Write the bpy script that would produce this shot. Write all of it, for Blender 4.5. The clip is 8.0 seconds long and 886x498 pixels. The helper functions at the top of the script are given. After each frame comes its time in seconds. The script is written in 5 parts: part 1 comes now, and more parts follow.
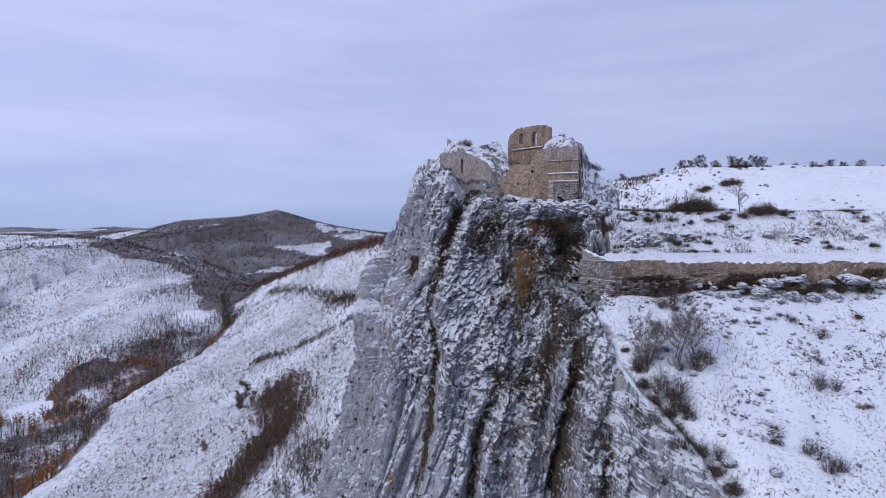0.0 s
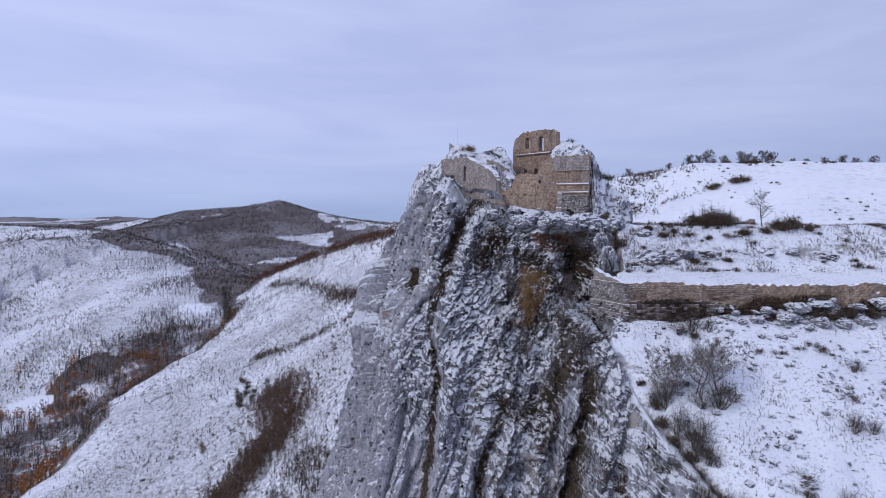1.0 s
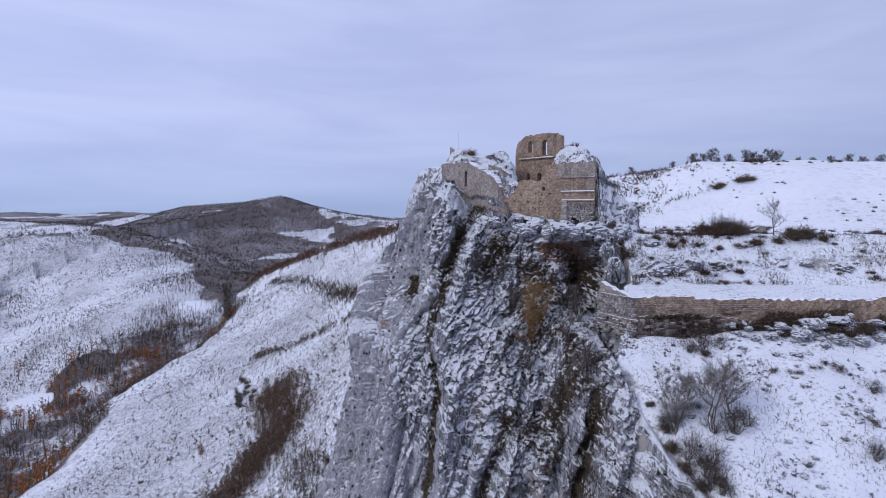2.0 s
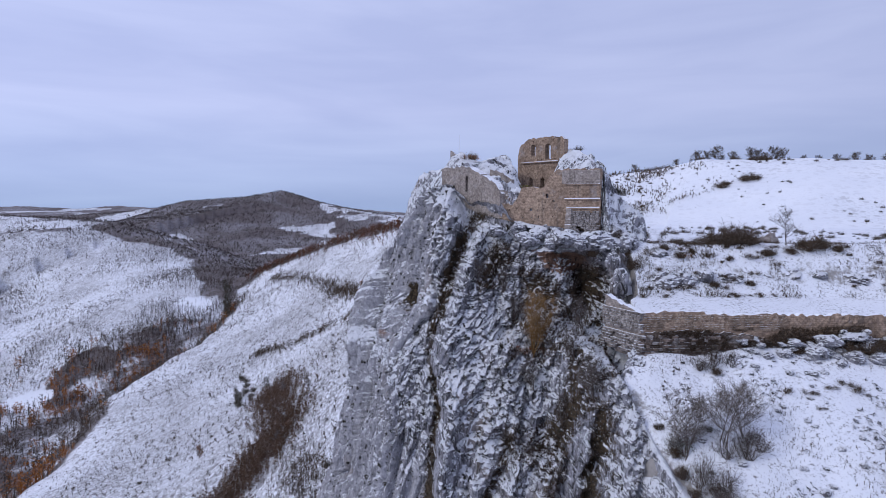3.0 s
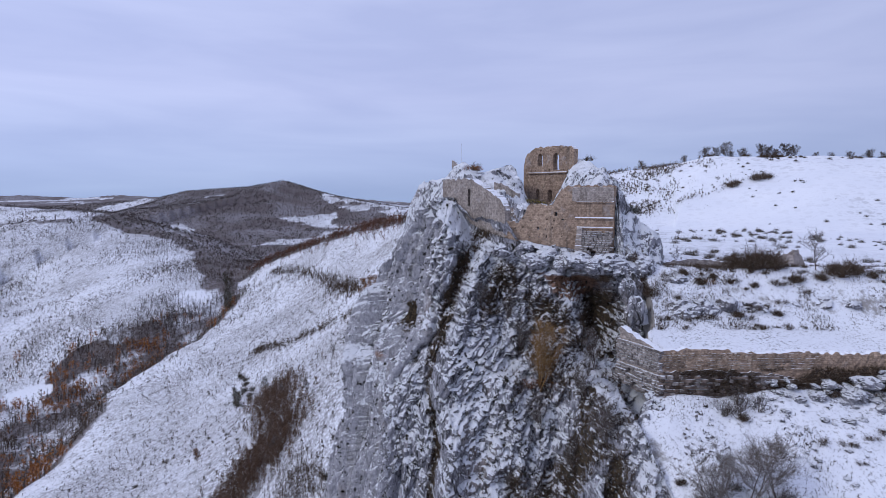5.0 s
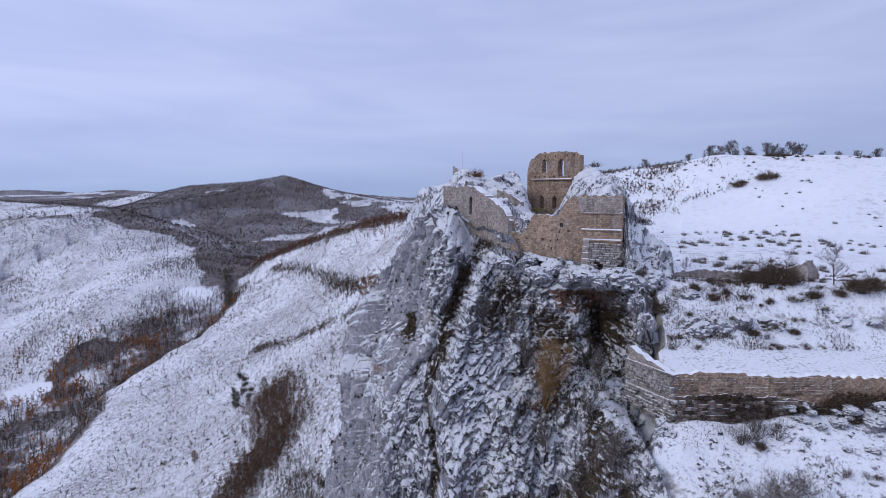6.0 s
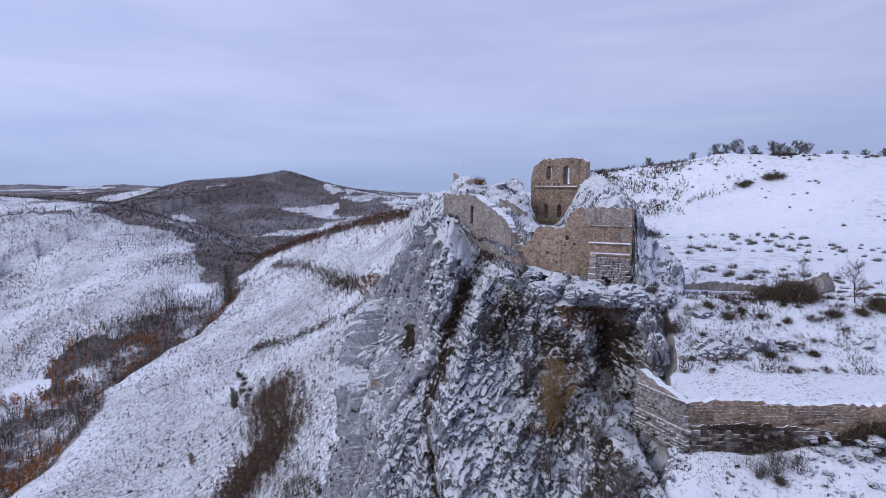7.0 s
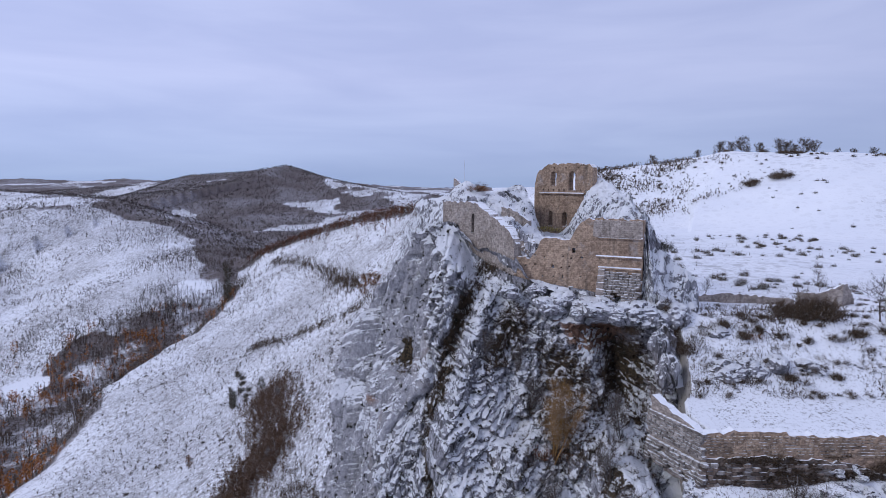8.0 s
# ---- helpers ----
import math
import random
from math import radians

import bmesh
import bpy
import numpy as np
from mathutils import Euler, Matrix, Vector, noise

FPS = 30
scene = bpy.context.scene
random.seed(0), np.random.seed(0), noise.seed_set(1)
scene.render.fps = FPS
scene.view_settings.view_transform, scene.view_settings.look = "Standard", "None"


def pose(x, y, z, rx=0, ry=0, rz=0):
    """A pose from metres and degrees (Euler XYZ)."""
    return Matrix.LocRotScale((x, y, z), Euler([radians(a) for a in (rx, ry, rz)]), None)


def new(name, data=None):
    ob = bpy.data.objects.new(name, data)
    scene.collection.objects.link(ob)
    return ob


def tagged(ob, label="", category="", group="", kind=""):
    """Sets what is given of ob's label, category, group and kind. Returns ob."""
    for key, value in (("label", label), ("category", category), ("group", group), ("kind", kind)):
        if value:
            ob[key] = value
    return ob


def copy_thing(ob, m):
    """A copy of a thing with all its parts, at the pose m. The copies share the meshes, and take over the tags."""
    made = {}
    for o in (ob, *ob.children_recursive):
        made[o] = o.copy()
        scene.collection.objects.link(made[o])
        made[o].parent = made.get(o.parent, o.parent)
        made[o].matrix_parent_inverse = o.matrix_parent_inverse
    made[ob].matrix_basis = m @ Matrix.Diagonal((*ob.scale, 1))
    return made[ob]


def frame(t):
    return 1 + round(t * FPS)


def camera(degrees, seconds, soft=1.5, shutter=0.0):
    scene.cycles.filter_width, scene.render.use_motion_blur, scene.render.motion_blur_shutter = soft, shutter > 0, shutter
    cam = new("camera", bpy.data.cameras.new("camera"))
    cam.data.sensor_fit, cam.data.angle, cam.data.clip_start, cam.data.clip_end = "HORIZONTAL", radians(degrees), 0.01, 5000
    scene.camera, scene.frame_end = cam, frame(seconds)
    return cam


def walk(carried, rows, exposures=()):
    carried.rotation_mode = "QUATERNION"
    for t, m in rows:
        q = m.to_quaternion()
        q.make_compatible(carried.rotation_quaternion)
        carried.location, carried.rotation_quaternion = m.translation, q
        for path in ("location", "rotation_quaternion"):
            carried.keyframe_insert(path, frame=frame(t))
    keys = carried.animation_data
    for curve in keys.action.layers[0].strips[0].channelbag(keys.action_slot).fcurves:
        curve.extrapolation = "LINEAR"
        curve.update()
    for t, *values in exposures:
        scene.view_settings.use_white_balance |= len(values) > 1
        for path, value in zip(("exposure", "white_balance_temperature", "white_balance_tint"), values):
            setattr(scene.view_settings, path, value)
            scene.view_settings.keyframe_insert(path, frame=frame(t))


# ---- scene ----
cam = camera(72.5, 8.0, 0.5)
METRES, EYE, TILT, LEAN, TURN = 42.0, 60.0, -1.7, 0.0, 0.0
ROWS = [
    (0.0, 0.0, 0.0, 0.0, 0.0, 0.0, 0.0),
    (0.1, 0.0010, 0.0386, 0.0264, 0.0608, -0.2432, -0.0064),
    (0.2, 0.0019, 0.0699, 0.0478, 0.1102, -0.4408, -0.0116),
    (0.3, 0.0025, 0.0928, 0.0634, 0.1463, -0.5852, -0.0154),
    (0.4, 0.0029, 0.1085, 0.0742, 0.1710, -0.6840, -0.0180),
    (0.5, 0.0032, 0.1205, 0.0824, 0.19, -0.76, -0.02),
    (1.0, 0.0051, 0.1652, 0.1131, 0.25, -1.02, -0.04),
    (1.5, 0.0065, 0.2101, 0.1421, 0.31, -1.23, -0.06),
    (3.0, 0.0131, 0.3404, 0.2303, 0.48, -2.03, -0.13),
    (3.5, 0.0141, 0.3853, 0.2594, 0.54, -2.26, -0.16),
    (4.0, 0.0155, 0.4302, 0.2893, 0.59, -2.51, -0.2),
    (4.5, 0.0172, 0.4757, 0.3187, 0.65, -2.78, -0.23),
    (6.0, 0.0204, 0.6237, 0.4062, 0.84, -3.53, -0.33),
    (6.5, 0.0212, 0.6764, 0.4366, 0.9, -3.78, -0.38),
    (7.0, 0.023, 0.7324, 0.4652, 0.95, -4.03, -0.43),
    (7.5, 0.0255, 0.7909, 0.4927, 1.02, -4.29, -0.47),
    (8.0, 0.027, 0.8524, 0.5183, 1.06, -4.57, -0.48),
]
walk(cam, [(t, pose(0, 0, EYE, TILT, LEAN, TURN) @ pose(METRES * x, METRES * y, METRES * z, 90 + pitch, roll, yaw)) for t, x, y, z, yaw, pitch, roll in ROWS])

# ---- world and light ----
SUN_ELEVATION, SUN_TURN = 36.0, 245.0
world = bpy.data.worlds.new("overcast_sky")
scene.world = world
world.use_nodes = True
wn, wl = world.node_tree.nodes, world.node_tree.links
wn.clear()


def wnode(kind, **values):
    made = wn.new(kind)
    for key, value in values.items():
        if key in made.inputs:
            made.inputs[key].default_value = value
    return made


w_out = wnode("ShaderNodeOutputWorld")
w_sky = wnode("ShaderNodeTexSky")
w_sky.sky_type, w_sky.sun_disc = "NISHITA", False
w_sky.sun_elevation, w_sky.sun_rotation = radians(SUN_ELEVATION), radians(SUN_TURN)
w_coord = wnode("ShaderNodeTexCoord")
w_split = wnode("ShaderNodeSeparateXYZ")
wl.new(w_coord.outputs["Generated"], w_split.inputs[0])
# cloud layer: horizontal streaks, lighter and darker
w_map = wnode("ShaderNodeMapping")
w_map.inputs["Scale"].default_value = (1.6, 1.6, 11.0)
wl.new(w_coord.outputs["Generated"], w_map.inputs["Vector"])
w_noise = wnode("ShaderNodeTexNoise", Scale=1.5, Detail=5.0, Roughness=0.5, Distortion=0.4)
wl.new(w_map.outputs[0], w_noise.inputs["Vector"])
w_band = wnode("ShaderNodeMapRange")
w_band.inputs["From Min"].default_value, w_band.inputs["From Max"].default_value = 0.34, 0.68
wl.new(w_noise.outputs["Fac"], w_band.inputs["Value"])
w_rise = wnode("ShaderNodeValToRGB")
w_rise.color_ramp.elements[0].position, w_rise.color_ramp.elements[0].color = 0.0, (0.36, 0.46, 0.72, 1)
w_rise.color_ramp.elements[1].position, w_rise.color_ramp.elements[1].color = 0.62, (0.54, 0.60, 0.90, 1)
step = w_rise.color_ramp.elements.new(0.05)
step.color = (0.43, 0.52, 0.81, 1)
step = w_rise.color_ramp.elements.new(0.16)
step.color = (0.52, 0.58, 0.88, 1)
wl.new(w_split.outputs["Z"], w_rise.inputs["Fac"])
w_dark = wnode("ShaderNodeMixRGB")
w_dark.blend_type = "MULTIPLY"
w_dark.inputs["Color2"].default_value = (0.83, 0.85, 0.90, 1)
w_inv = wnode("ShaderNodeMath")
w_inv.operation = "SUBTRACT"
w_inv.inputs[0].default_value = 1.0
wl.new(w_band.outputs[0], w_inv.inputs[1])
wl.new(w_inv.outputs[0], w_dark.inputs["Fac"])
w_west = wnode("ShaderNodeMapRange")
for key, value in (("From Min", -0.6), ("From Max", 0.6), ("To Min", 1.16), ("To Max", 0.95)):
    w_west.inputs[key].default_value = value
wl.new(w_split.outputs["X"], w_west.inputs["Value"])
w_lit = wnode("ShaderNodeVectorMath")
w_lit.operation = "SCALE"
wl.new(w_rise.outputs["Color"], w_lit.inputs[0])
wl.new(w_west.outputs[0], w_lit.inputs["Scale"])
wl.new(w_lit.outputs[0], w_dark.inputs["Color1"])
w_cloud = wnode("ShaderNodeBackground", Strength=1.0)
wl.new(w_dark.outputs[0], w_cloud.inputs["Color"])
w_clear = wnode("ShaderNodeBackground", Strength=0.08)
wl.new(w_sky.outputs[0], w_clear.inputs["Color"])
w_mix = wnode("ShaderNodeMixShader", Fac=0.94)
wl.new(w_clear.outputs[0], w_mix.inputs[1])
wl.new(w_cloud.outputs[0], w_mix.inputs[2])
wl.new(w_mix.outputs[0], w_out.inputs["Surface"])

sun = new("sun", bpy.data.lights.new("sun", "SUN"))
sun.data.energy, sun.data.angle, sun.data.color = 1.1, radians(24), (0.97, 0.97, 1.0)
sun.rotation_euler = (radians(90 - SUN_ELEVATION), 0, radians(180 - SUN_TURN))

# ---- materials ----


class Nodes:
    """A material's node tree, with short calls to add and link nodes."""

    def __init__(self, name):
        self.mat = bpy.data.materials.new(name)
        self.mat.use_nodes = True
        self.nodes, self.links = self.mat.node_tree.nodes, self.mat.node_tree.links
        self.bsdf = self.nodes["Principled BSDF"]
        self.at = self.nodes.new("ShaderNodeNewGeometry")

    def put(self, socket, value):
        if isinstance(value, bpy.types.NodeSocket):
            self.links.new(value, socket)
        elif isinstance(value, tuple) and len(value) == 3 and socket.type == "RGBA":
            socket.default_value = (*value, 1)
        else:
            socket.default_value = value

    def noise(self, scale, detail=4.0, rough=0.55, stretch=(1, 1, 1), warp=0.0):
        grid = self.nodes.new("ShaderNodeMapping")
        grid.inputs["Scale"].default_value = stretch
        self.links.new(self.at.outputs["Position"], grid.inputs["Vector"])
        n = self.nodes.new("ShaderNodeTexNoise")
        for key, value in (("Scale", scale), ("Detail", detail), ("Roughness", rough), ("Distortion", warp)):
            n.inputs[key].default_value = value
        self.links.new(grid.outputs[0], n.inputs["Vector"])
        return n.outputs["Fac"]

    def cells(self, scale, stretch=(1, 1, 1), feature="F1", out="Distance"):
        grid = self.nodes.new("ShaderNodeMapping")
        grid.inputs["Scale"].default_value = stretch
        self.links.new(self.at.outputs["Position"], grid.inputs["Vector"])
        n = self.nodes.new("ShaderNodeTexVoronoi")
        n.feature = feature
        n.inputs["Scale"].default_value = scale
        self.links.new(grid.outputs[0], n.inputs["Vector"])
        return n.outputs[out]

    def span(self, value, low, high, a=0.0, b=1.0):
        n = self.nodes.new("ShaderNodeMapRange")
        n.interpolation_type = "SMOOTHSTEP"
        self.put(n.inputs["Value"], value)
        for key, v in (("From Min", low), ("From Max", high), ("To Min", a), ("To Max", b)):
            self.put(n.inputs[key], v)
        return n.outputs[0]

    def math(self, kind, a, b=0.0):
        n = self.nodes.new("ShaderNodeMath")
        n.operation = kind
        self.put(n.inputs[0], a), self.put(n.inputs[1], b)
        return n.outputs[0]

    def mix(self, fac, a, b, kind="MIX"):
        n = self.nodes.new("ShaderNodeMixRGB")
        n.blend_type = kind
        self.put(n.inputs["Fac"], fac), self.put(n.inputs["Color1"], a), self.put(n.inputs["Color2"], b)
        return n.outputs[0]

    def up(self):
        n = self.nodes.new("ShaderNodeSeparateXYZ")
        self.links.new(self.at.outputs["Normal"], n.inputs[0])
        return n.outputs["Z"]

    def place(self):
        n = self.nodes.new("ShaderNodeSeparateXYZ")
        self.links.new(self.at.outputs["Position"], n.inputs[0])
        return n.outputs

    def field(self, name):
        n = self.nodes.new("ShaderNodeAttribute")
        n.attribute_name = name
        return n.outputs["Fac"]

    def random(self):
        return self.nodes.new("ShaderNodeObjectInfo").outputs["Random"]

    def island(self):
        return self.at.outputs["Random Per Island"]

    def bump(self, height, strength, distance):
        n = self.nodes.new("ShaderNodeBump")
        n.inputs["Strength"].default_value, n.inputs["Distance"].default_value = strength, distance
        self.links.new(height, n.inputs["Height"])
        self.links.new(n.outputs[0], self.bsdf.inputs["Normal"])

    def done(self, colour, rough=0.9, specular=0.2):
        self.put(self.bsdf.inputs["Base Color"], colour)
        self.put(self.bsdf.inputs["Roughness"], rough)
        self.bsdf.inputs["Specular IOR Level"].default_value = specular
        return self.mat


SNOW = (0.84, 0.85, 0.87)


def rock_material():
    n = Nodes("limestone_with_snow")
    big, fine, grain = n.noise(0.09, 4, 0.6, (1, 1, 0.5)), n.noise(1.3, 7, 0.76, (1, 1, 0.75)), n.noise(5.0, 5, 0.8)
    pale = n.field("pale")
    tone = n.span(n.math("ADD", n.math("MULTIPLY", fine, 0.75), n.math("MULTIPLY", grain, 0.25)), 0.36, 0.64)
    grey = n.mix(tone, (0.17, 0.167, 0.185), (0.48, 0.475, 0.505))
    grey = n.mix(n.math("MULTIPLY", pale, 0.8), grey, n.mix(tone, (0.29, 0.285, 0.302), (0.58, 0.57, 0.592)))
    dark_streak = n.math("MULTIPLY", n.span(n.noise(0.35, 6, 0.72, (1.6, 1.6, 0.3)), 0.52, 0.58, 0, 0.7), n.span(pale, 0, 1, 1.0, 0.35))
    grey = n.mix(dark_streak, grey, (0.075, 0.07, 0.07))
    # open cracks, mostly upright, and solution pits
    crack = n.span(n.cells(0.36, (1, 1, 0.22), "DISTANCE_TO_EDGE"), 0.030, 0.010)
    crack = n.math("MAXIMUM", crack, n.math("MULTIPLY", n.span(n.cells(1.1, (1, 1, 0.35), "DISTANCE_TO_EDGE"), 0.04, 0.012), n.span(pale, 0, 1, 0.7, 0.2)))
    pits = n.math("MULTIPLY", n.span(n.cells(0.6, (1, 1, 0.55)), 0.20, 0.12), n.span(n.noise(0.3, 3), 0.42, 0.55))
    crack = n.math("MULTIPLY", crack, n.span(pale, 0, 1, 1.0, 0.3))
    hollow = n.math("MULTIPLY", n.math("MAXIMUM", crack, pits), n.span(n.noise(0.5, 3), 0.35, 0.55))
    grey = n.mix(n.math("MULTIPLY", hollow, 0.9), grey, (0.03, 0.028, 0.026))
    grey = n.mix(n.span(big, 0.58, 0.70, 0, 0.3), grey, (0.33, 0.235, 0.15))
    grey = n.mix(n.span(n.math("ADD", n.field("ochre"), n.math("MULTIPLY", n.noise(0.8, 4), 0.4)), 0.55, 0.85, 0, 0.85), grey, n.mix(tone, (0.17, 0.085, 0.05), (0.44, 0.25, 0.15)))
    # dark brown for scrub, and for shade painted into grooves, hollow and cave
    plants = n.field("growth_and_shade")
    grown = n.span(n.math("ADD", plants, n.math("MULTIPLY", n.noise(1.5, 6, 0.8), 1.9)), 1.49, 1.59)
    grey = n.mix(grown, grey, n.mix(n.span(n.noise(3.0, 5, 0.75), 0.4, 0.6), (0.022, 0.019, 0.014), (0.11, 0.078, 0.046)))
    # snow lies where the rock is flat enough, in flecks and pads
    rough_up = n.math("ADD", n.math("MULTIPLY", n.up(), 1.0), n.math("MULTIPLY", n.math("SUBTRACT", n.noise(1.25, 5, 0.70), 0.5), 2.2))
    rough_up = n.math("ADD", rough_up, n.math("MULTIPLY", n.math("SUBTRACT", n.noise(0.2, 3, 0.6), 0.5), 0.8))
    rough_up = n.math("ADD", rough_up, n.math("MULTIPLY", n.math("SUBTRACT", n.noise(4.0, 4, 0.7), 0.5), 1.3))
    rough_up = n.math("SUBTRACT", rough_up, n.math("MULTIPLY", plants, 0.12))
    snow = n.span(n.math("ADD", rough_up, n.field("cover")), 0.40, 0.43)
    n.bump(n.math("ADD", n.math("SUBTRACT", fine, n.math("MULTIPLY", hollow, 0.5)), n.math("MULTIPLY", snow, 0.35)), 1.0, 0.45)
    return n.done(n.mix(snow, grey, SNOW), n.span(snow, 0, 1, 0.9, 0.6))


def land_material():
    n = Nodes("snowy_land")
    wood = n.field("wood")
    rough = n.field("rough")
    snow = n.mix(n.span(n.noise(0.05, 4), 0.35, 0.7), (0.79, 0.805, 0.835), SNOW)
    # dry grass and twigs that stand out of the snow: fine stalks, tussocks and low bushes
    near = n.field("stony")
    fine = n.span(n.math("ADD", n.noise(0.8, 7, 0.8), n.math("MULTIPLY", rough, 0.10)), 0.55, 0.60)
    tussock = n.math("MULTIPLY", n.span(n.cells(0.25), 0.36, 0.31), n.span(n.noise(0.9, 4, 0.7), 0.40, 0.46))
    bush = n.math("MULTIPLY", n.span(n.cells(0.10), 0.24, 0.18), n.span(n.noise(0.6, 4, 0.7), 0.42, 0.50))
    patch = n.span(n.noise(0.03, 5, 0.65), 0.36, 0.56, 0.65, 1.0)
    bare = n.math("MAXIMUM", n.math("MAXIMUM", n.math("MULTIPLY", fine, 0.62), n.math("MULTIPLY", tussock, 0.75)), n.math("MULTIPLY", bush, 0.8))
    bare = n.math("MULTIPLY", bare, n.math("MULTIPLY", patch, n.span(rough, 0, 0.6)))
    stalks = n.math("MULTIPLY", n.span(n.noise(2.4, 8, 0.82), 0.53, 0.60), n.span(n.noise(0.22, 5, 0.7), 0.40, 0.58, 0.25, 1.0))
    bare = n.math("MAXIMUM", bare, n.math("MULTIPLY", stalks, near))
    colour = n.mix(bare, snow, n.mix(n.noise(0.4, 3), (0.075, 0.064, 0.057), (0.18, 0.155, 0.135)))
    branches = n.mix(n.noise(0.02, 5, 0.7), (0.05, 0.037, 0.034), (0.13, 0.095, 0.08))
    dense = n.span(n.math("ADD", wood, n.math("MULTIPLY", n.math("SUBTRACT", n.noise(0.06, 7, 0.8), 0.5), 1.0)), 0.40, 0.66)
    under = n.math("MULTIPLY", n.span(n.noise(0.25, 6, 0.8), 0.38, 0.62, 0.0, 0.6), n.span(n.noise(0.006, 4, 0.6), 0.42, 0.62, 0.25, 1.0))
    branches = n.mix(under, branches, (0.52, 0.52, 0.55))
    colour = n.mix(dense, colour, branches)
    steep = n.span(n.math("ADD", n.up(), n.math("MULTIPLY", n.math("SUBTRACT", n.noise(0.8, 5, 0.7), 0.5), 0.5)), 0.62, 0.50)
    colour = n.mix(n.math("MULTIPLY", steep, n.field("stony")), colour, n.mix(n.noise(1.0, 5), (0.2, 0.19, 0.18), (0.4, 0.37, 0.34)))
    n.bump(n.math("ADD", n.noise(1.5, 5, 0.7), n.noise(0.3, 3)), 0.5, 0.2)
    return n.done(colour, 0.75)


def masonry_material(name, light, dark, course=0.27):
    n = Nodes(name)
    pos = n.place()
    # courses of squared stones: rows by height, joints by place along the wall
    along = n.nodes.new("ShaderNodeCombineXYZ")
    n.put(along.inputs[0], n.math("SUBTRACT", pos["X"], pos["Y"]))
    n.put(along.inputs[1], pos["Z"])
    brick = n.nodes.new("ShaderNodeTexBrick")
    n.links.new(along.outputs[0], brick.inputs["Vector"])
    for key, v in (("Scale", 1.0), ("Mortar Size", 0.022), ("Mortar Smooth", 0.6), ("Brick Width", course * 2.0), ("Row Height", course)):
        brick.inputs[key].default_value = v
    for key, v in (("Color1", 0.72), ("Color2", 1.1), ("Mortar", 0.5)):
        brick.inputs[key].default_value = (v, v, v, 1)
    stain = n.noise(0.28, 5, 0.65, (1, 1, 0.6))
    base = n.mix(n.span(stain, 0.32, 0.68), dark, light)
    base = n.mix(n.span(n.noise(0.5, 4, 0.6, (1.6, 1.6, 0.2)), 0.55, 0.72, 0, 0.55), base, (0.12, 0.105, 0.095))
    base = n.mix(0.75, base, brick.outputs["Color"], "MULTIPLY")
    base = n.mix(n.span(n.noise(2.4, 6, 0.8), 0.36, 0.62), n.mix(0.8, base, (0.36, 0.33, 0.31), "MULTIPLY"), base)
    base = n.mix(n.span(n.noise(0.35, 5, 0.7), 0.56, 0.70, 0, 0.45), base, (0.40, 0.38, 0.37))
    snow = n.span(n.math("ADD", n.up(), n.math("MULTIPLY", n.math("SUBTRACT", n.noise(1.6, 5, 0.7), 0.5), 0.8)), 0.52, 0.64)
    n.bump(n.math("ADD", brick.outputs["Fac"], n.math("MULTIPLY", n.noise(2.5, 5, 0.7), -1.2)), -0.6, 0.12)
    return n.done(n.mix(snow, base, SNOW), 0.92)


def plant_material(name, a, b, snowy=0.0):
    n = Nodes(name)
    colour = n.mix(n.island(), a, b)
    colour = n.mix(n.math("MULTIPLY", n.random(), 0.4), colour, n.mix(0.5, colour, (0.3, 0.25, 0.2), "MULTIPLY"))
    if snowy:
        top = n.span(n.math("ADD", n.up(), n.math("MULTIPLY", n.math("SUBTRACT", n.noise(2.5, 3), 0.5), 0.8)), 0.55, 0.75, 0, snowy)
        colour = n.mix(top, colour, SNOW)
    return n.done(colour, 0.85)


def stone_material(name, light, dark, stain=0.8, level=0.97):
    n = Nodes(name)
    base = n.mix(n.random(), dark, light)
    base = n.mix(n.span(n.noise(2.2, 6, 0.8), 0.38, 0.62), n.mix(0.85, base, (0.30, 0.27, 0.25), "MULTIPLY"), base)
    base = n.mix(n.span(n.noise(0.4, 5, 0.7), 0.50, 0.62, 0, stain), base, (0.06, 0.047, 0.04))
    snow = n.span(n.math("ADD", n.up(), n.math("MULTIPLY", n.math("SUBTRACT", n.noise(1.8, 5, 0.75), 0.5), 0.9)), level, level + 0.05)
    n.bump(n.noise(3.0, 6, 0.8), 0.7, 0.12)
    return n.done(n.mix(snow, base, SNOW), 0.92)


STONE_TAN = stone_material("tan_stone", (0.50, 0.385, 0.285), (0.34, 0.25, 0.185), 0.55, 0.88)
STONE_DARK = stone_material("stained_stone", (0.34, 0.27, 0.225), (0.11, 0.08, 0.065), 0.8, 0.86)
STONE_GREY = stone_material("grey_stone", (0.46, 0.42, 0.39), (0.25, 0.225, 0.21), 0.6, 0.86)
ROCK, LAND = rock_material(), land_material()
WALL_TAN = masonry_material("tan_masonry", (0.52, 0.385, 0.28), (0.34, 0.245, 0.18))
WALL_GREY = masonry_material("grey_masonry", (0.50, 0.44, 0.395), (0.33, 0.28, 0.245))
WALL_RUBBLE = masonry_material("rubble_core_masonry", (0.50, 0.43, 0.37), (0.33, 0.26, 0.21), 0.2)
WALL_DARK = masonry_material("stained_masonry", (0.24, 0.19, 0.155), (0.10, 0.075, 0.06))
BRANCH = plant_material("bare_branches", (0.055, 0.042, 0.034), (0.12, 0.092, 0.075), 0.3)
RUST = plant_material("rust_leaves", (0.22, 0.07, 0.014), (0.38, 0.15, 0.035), 0.1)
FAR_WOOD = plant_material("far_bare_woods", (0.05, 0.040, 0.036), (0.13, 0.10, 0.085), 0.3)
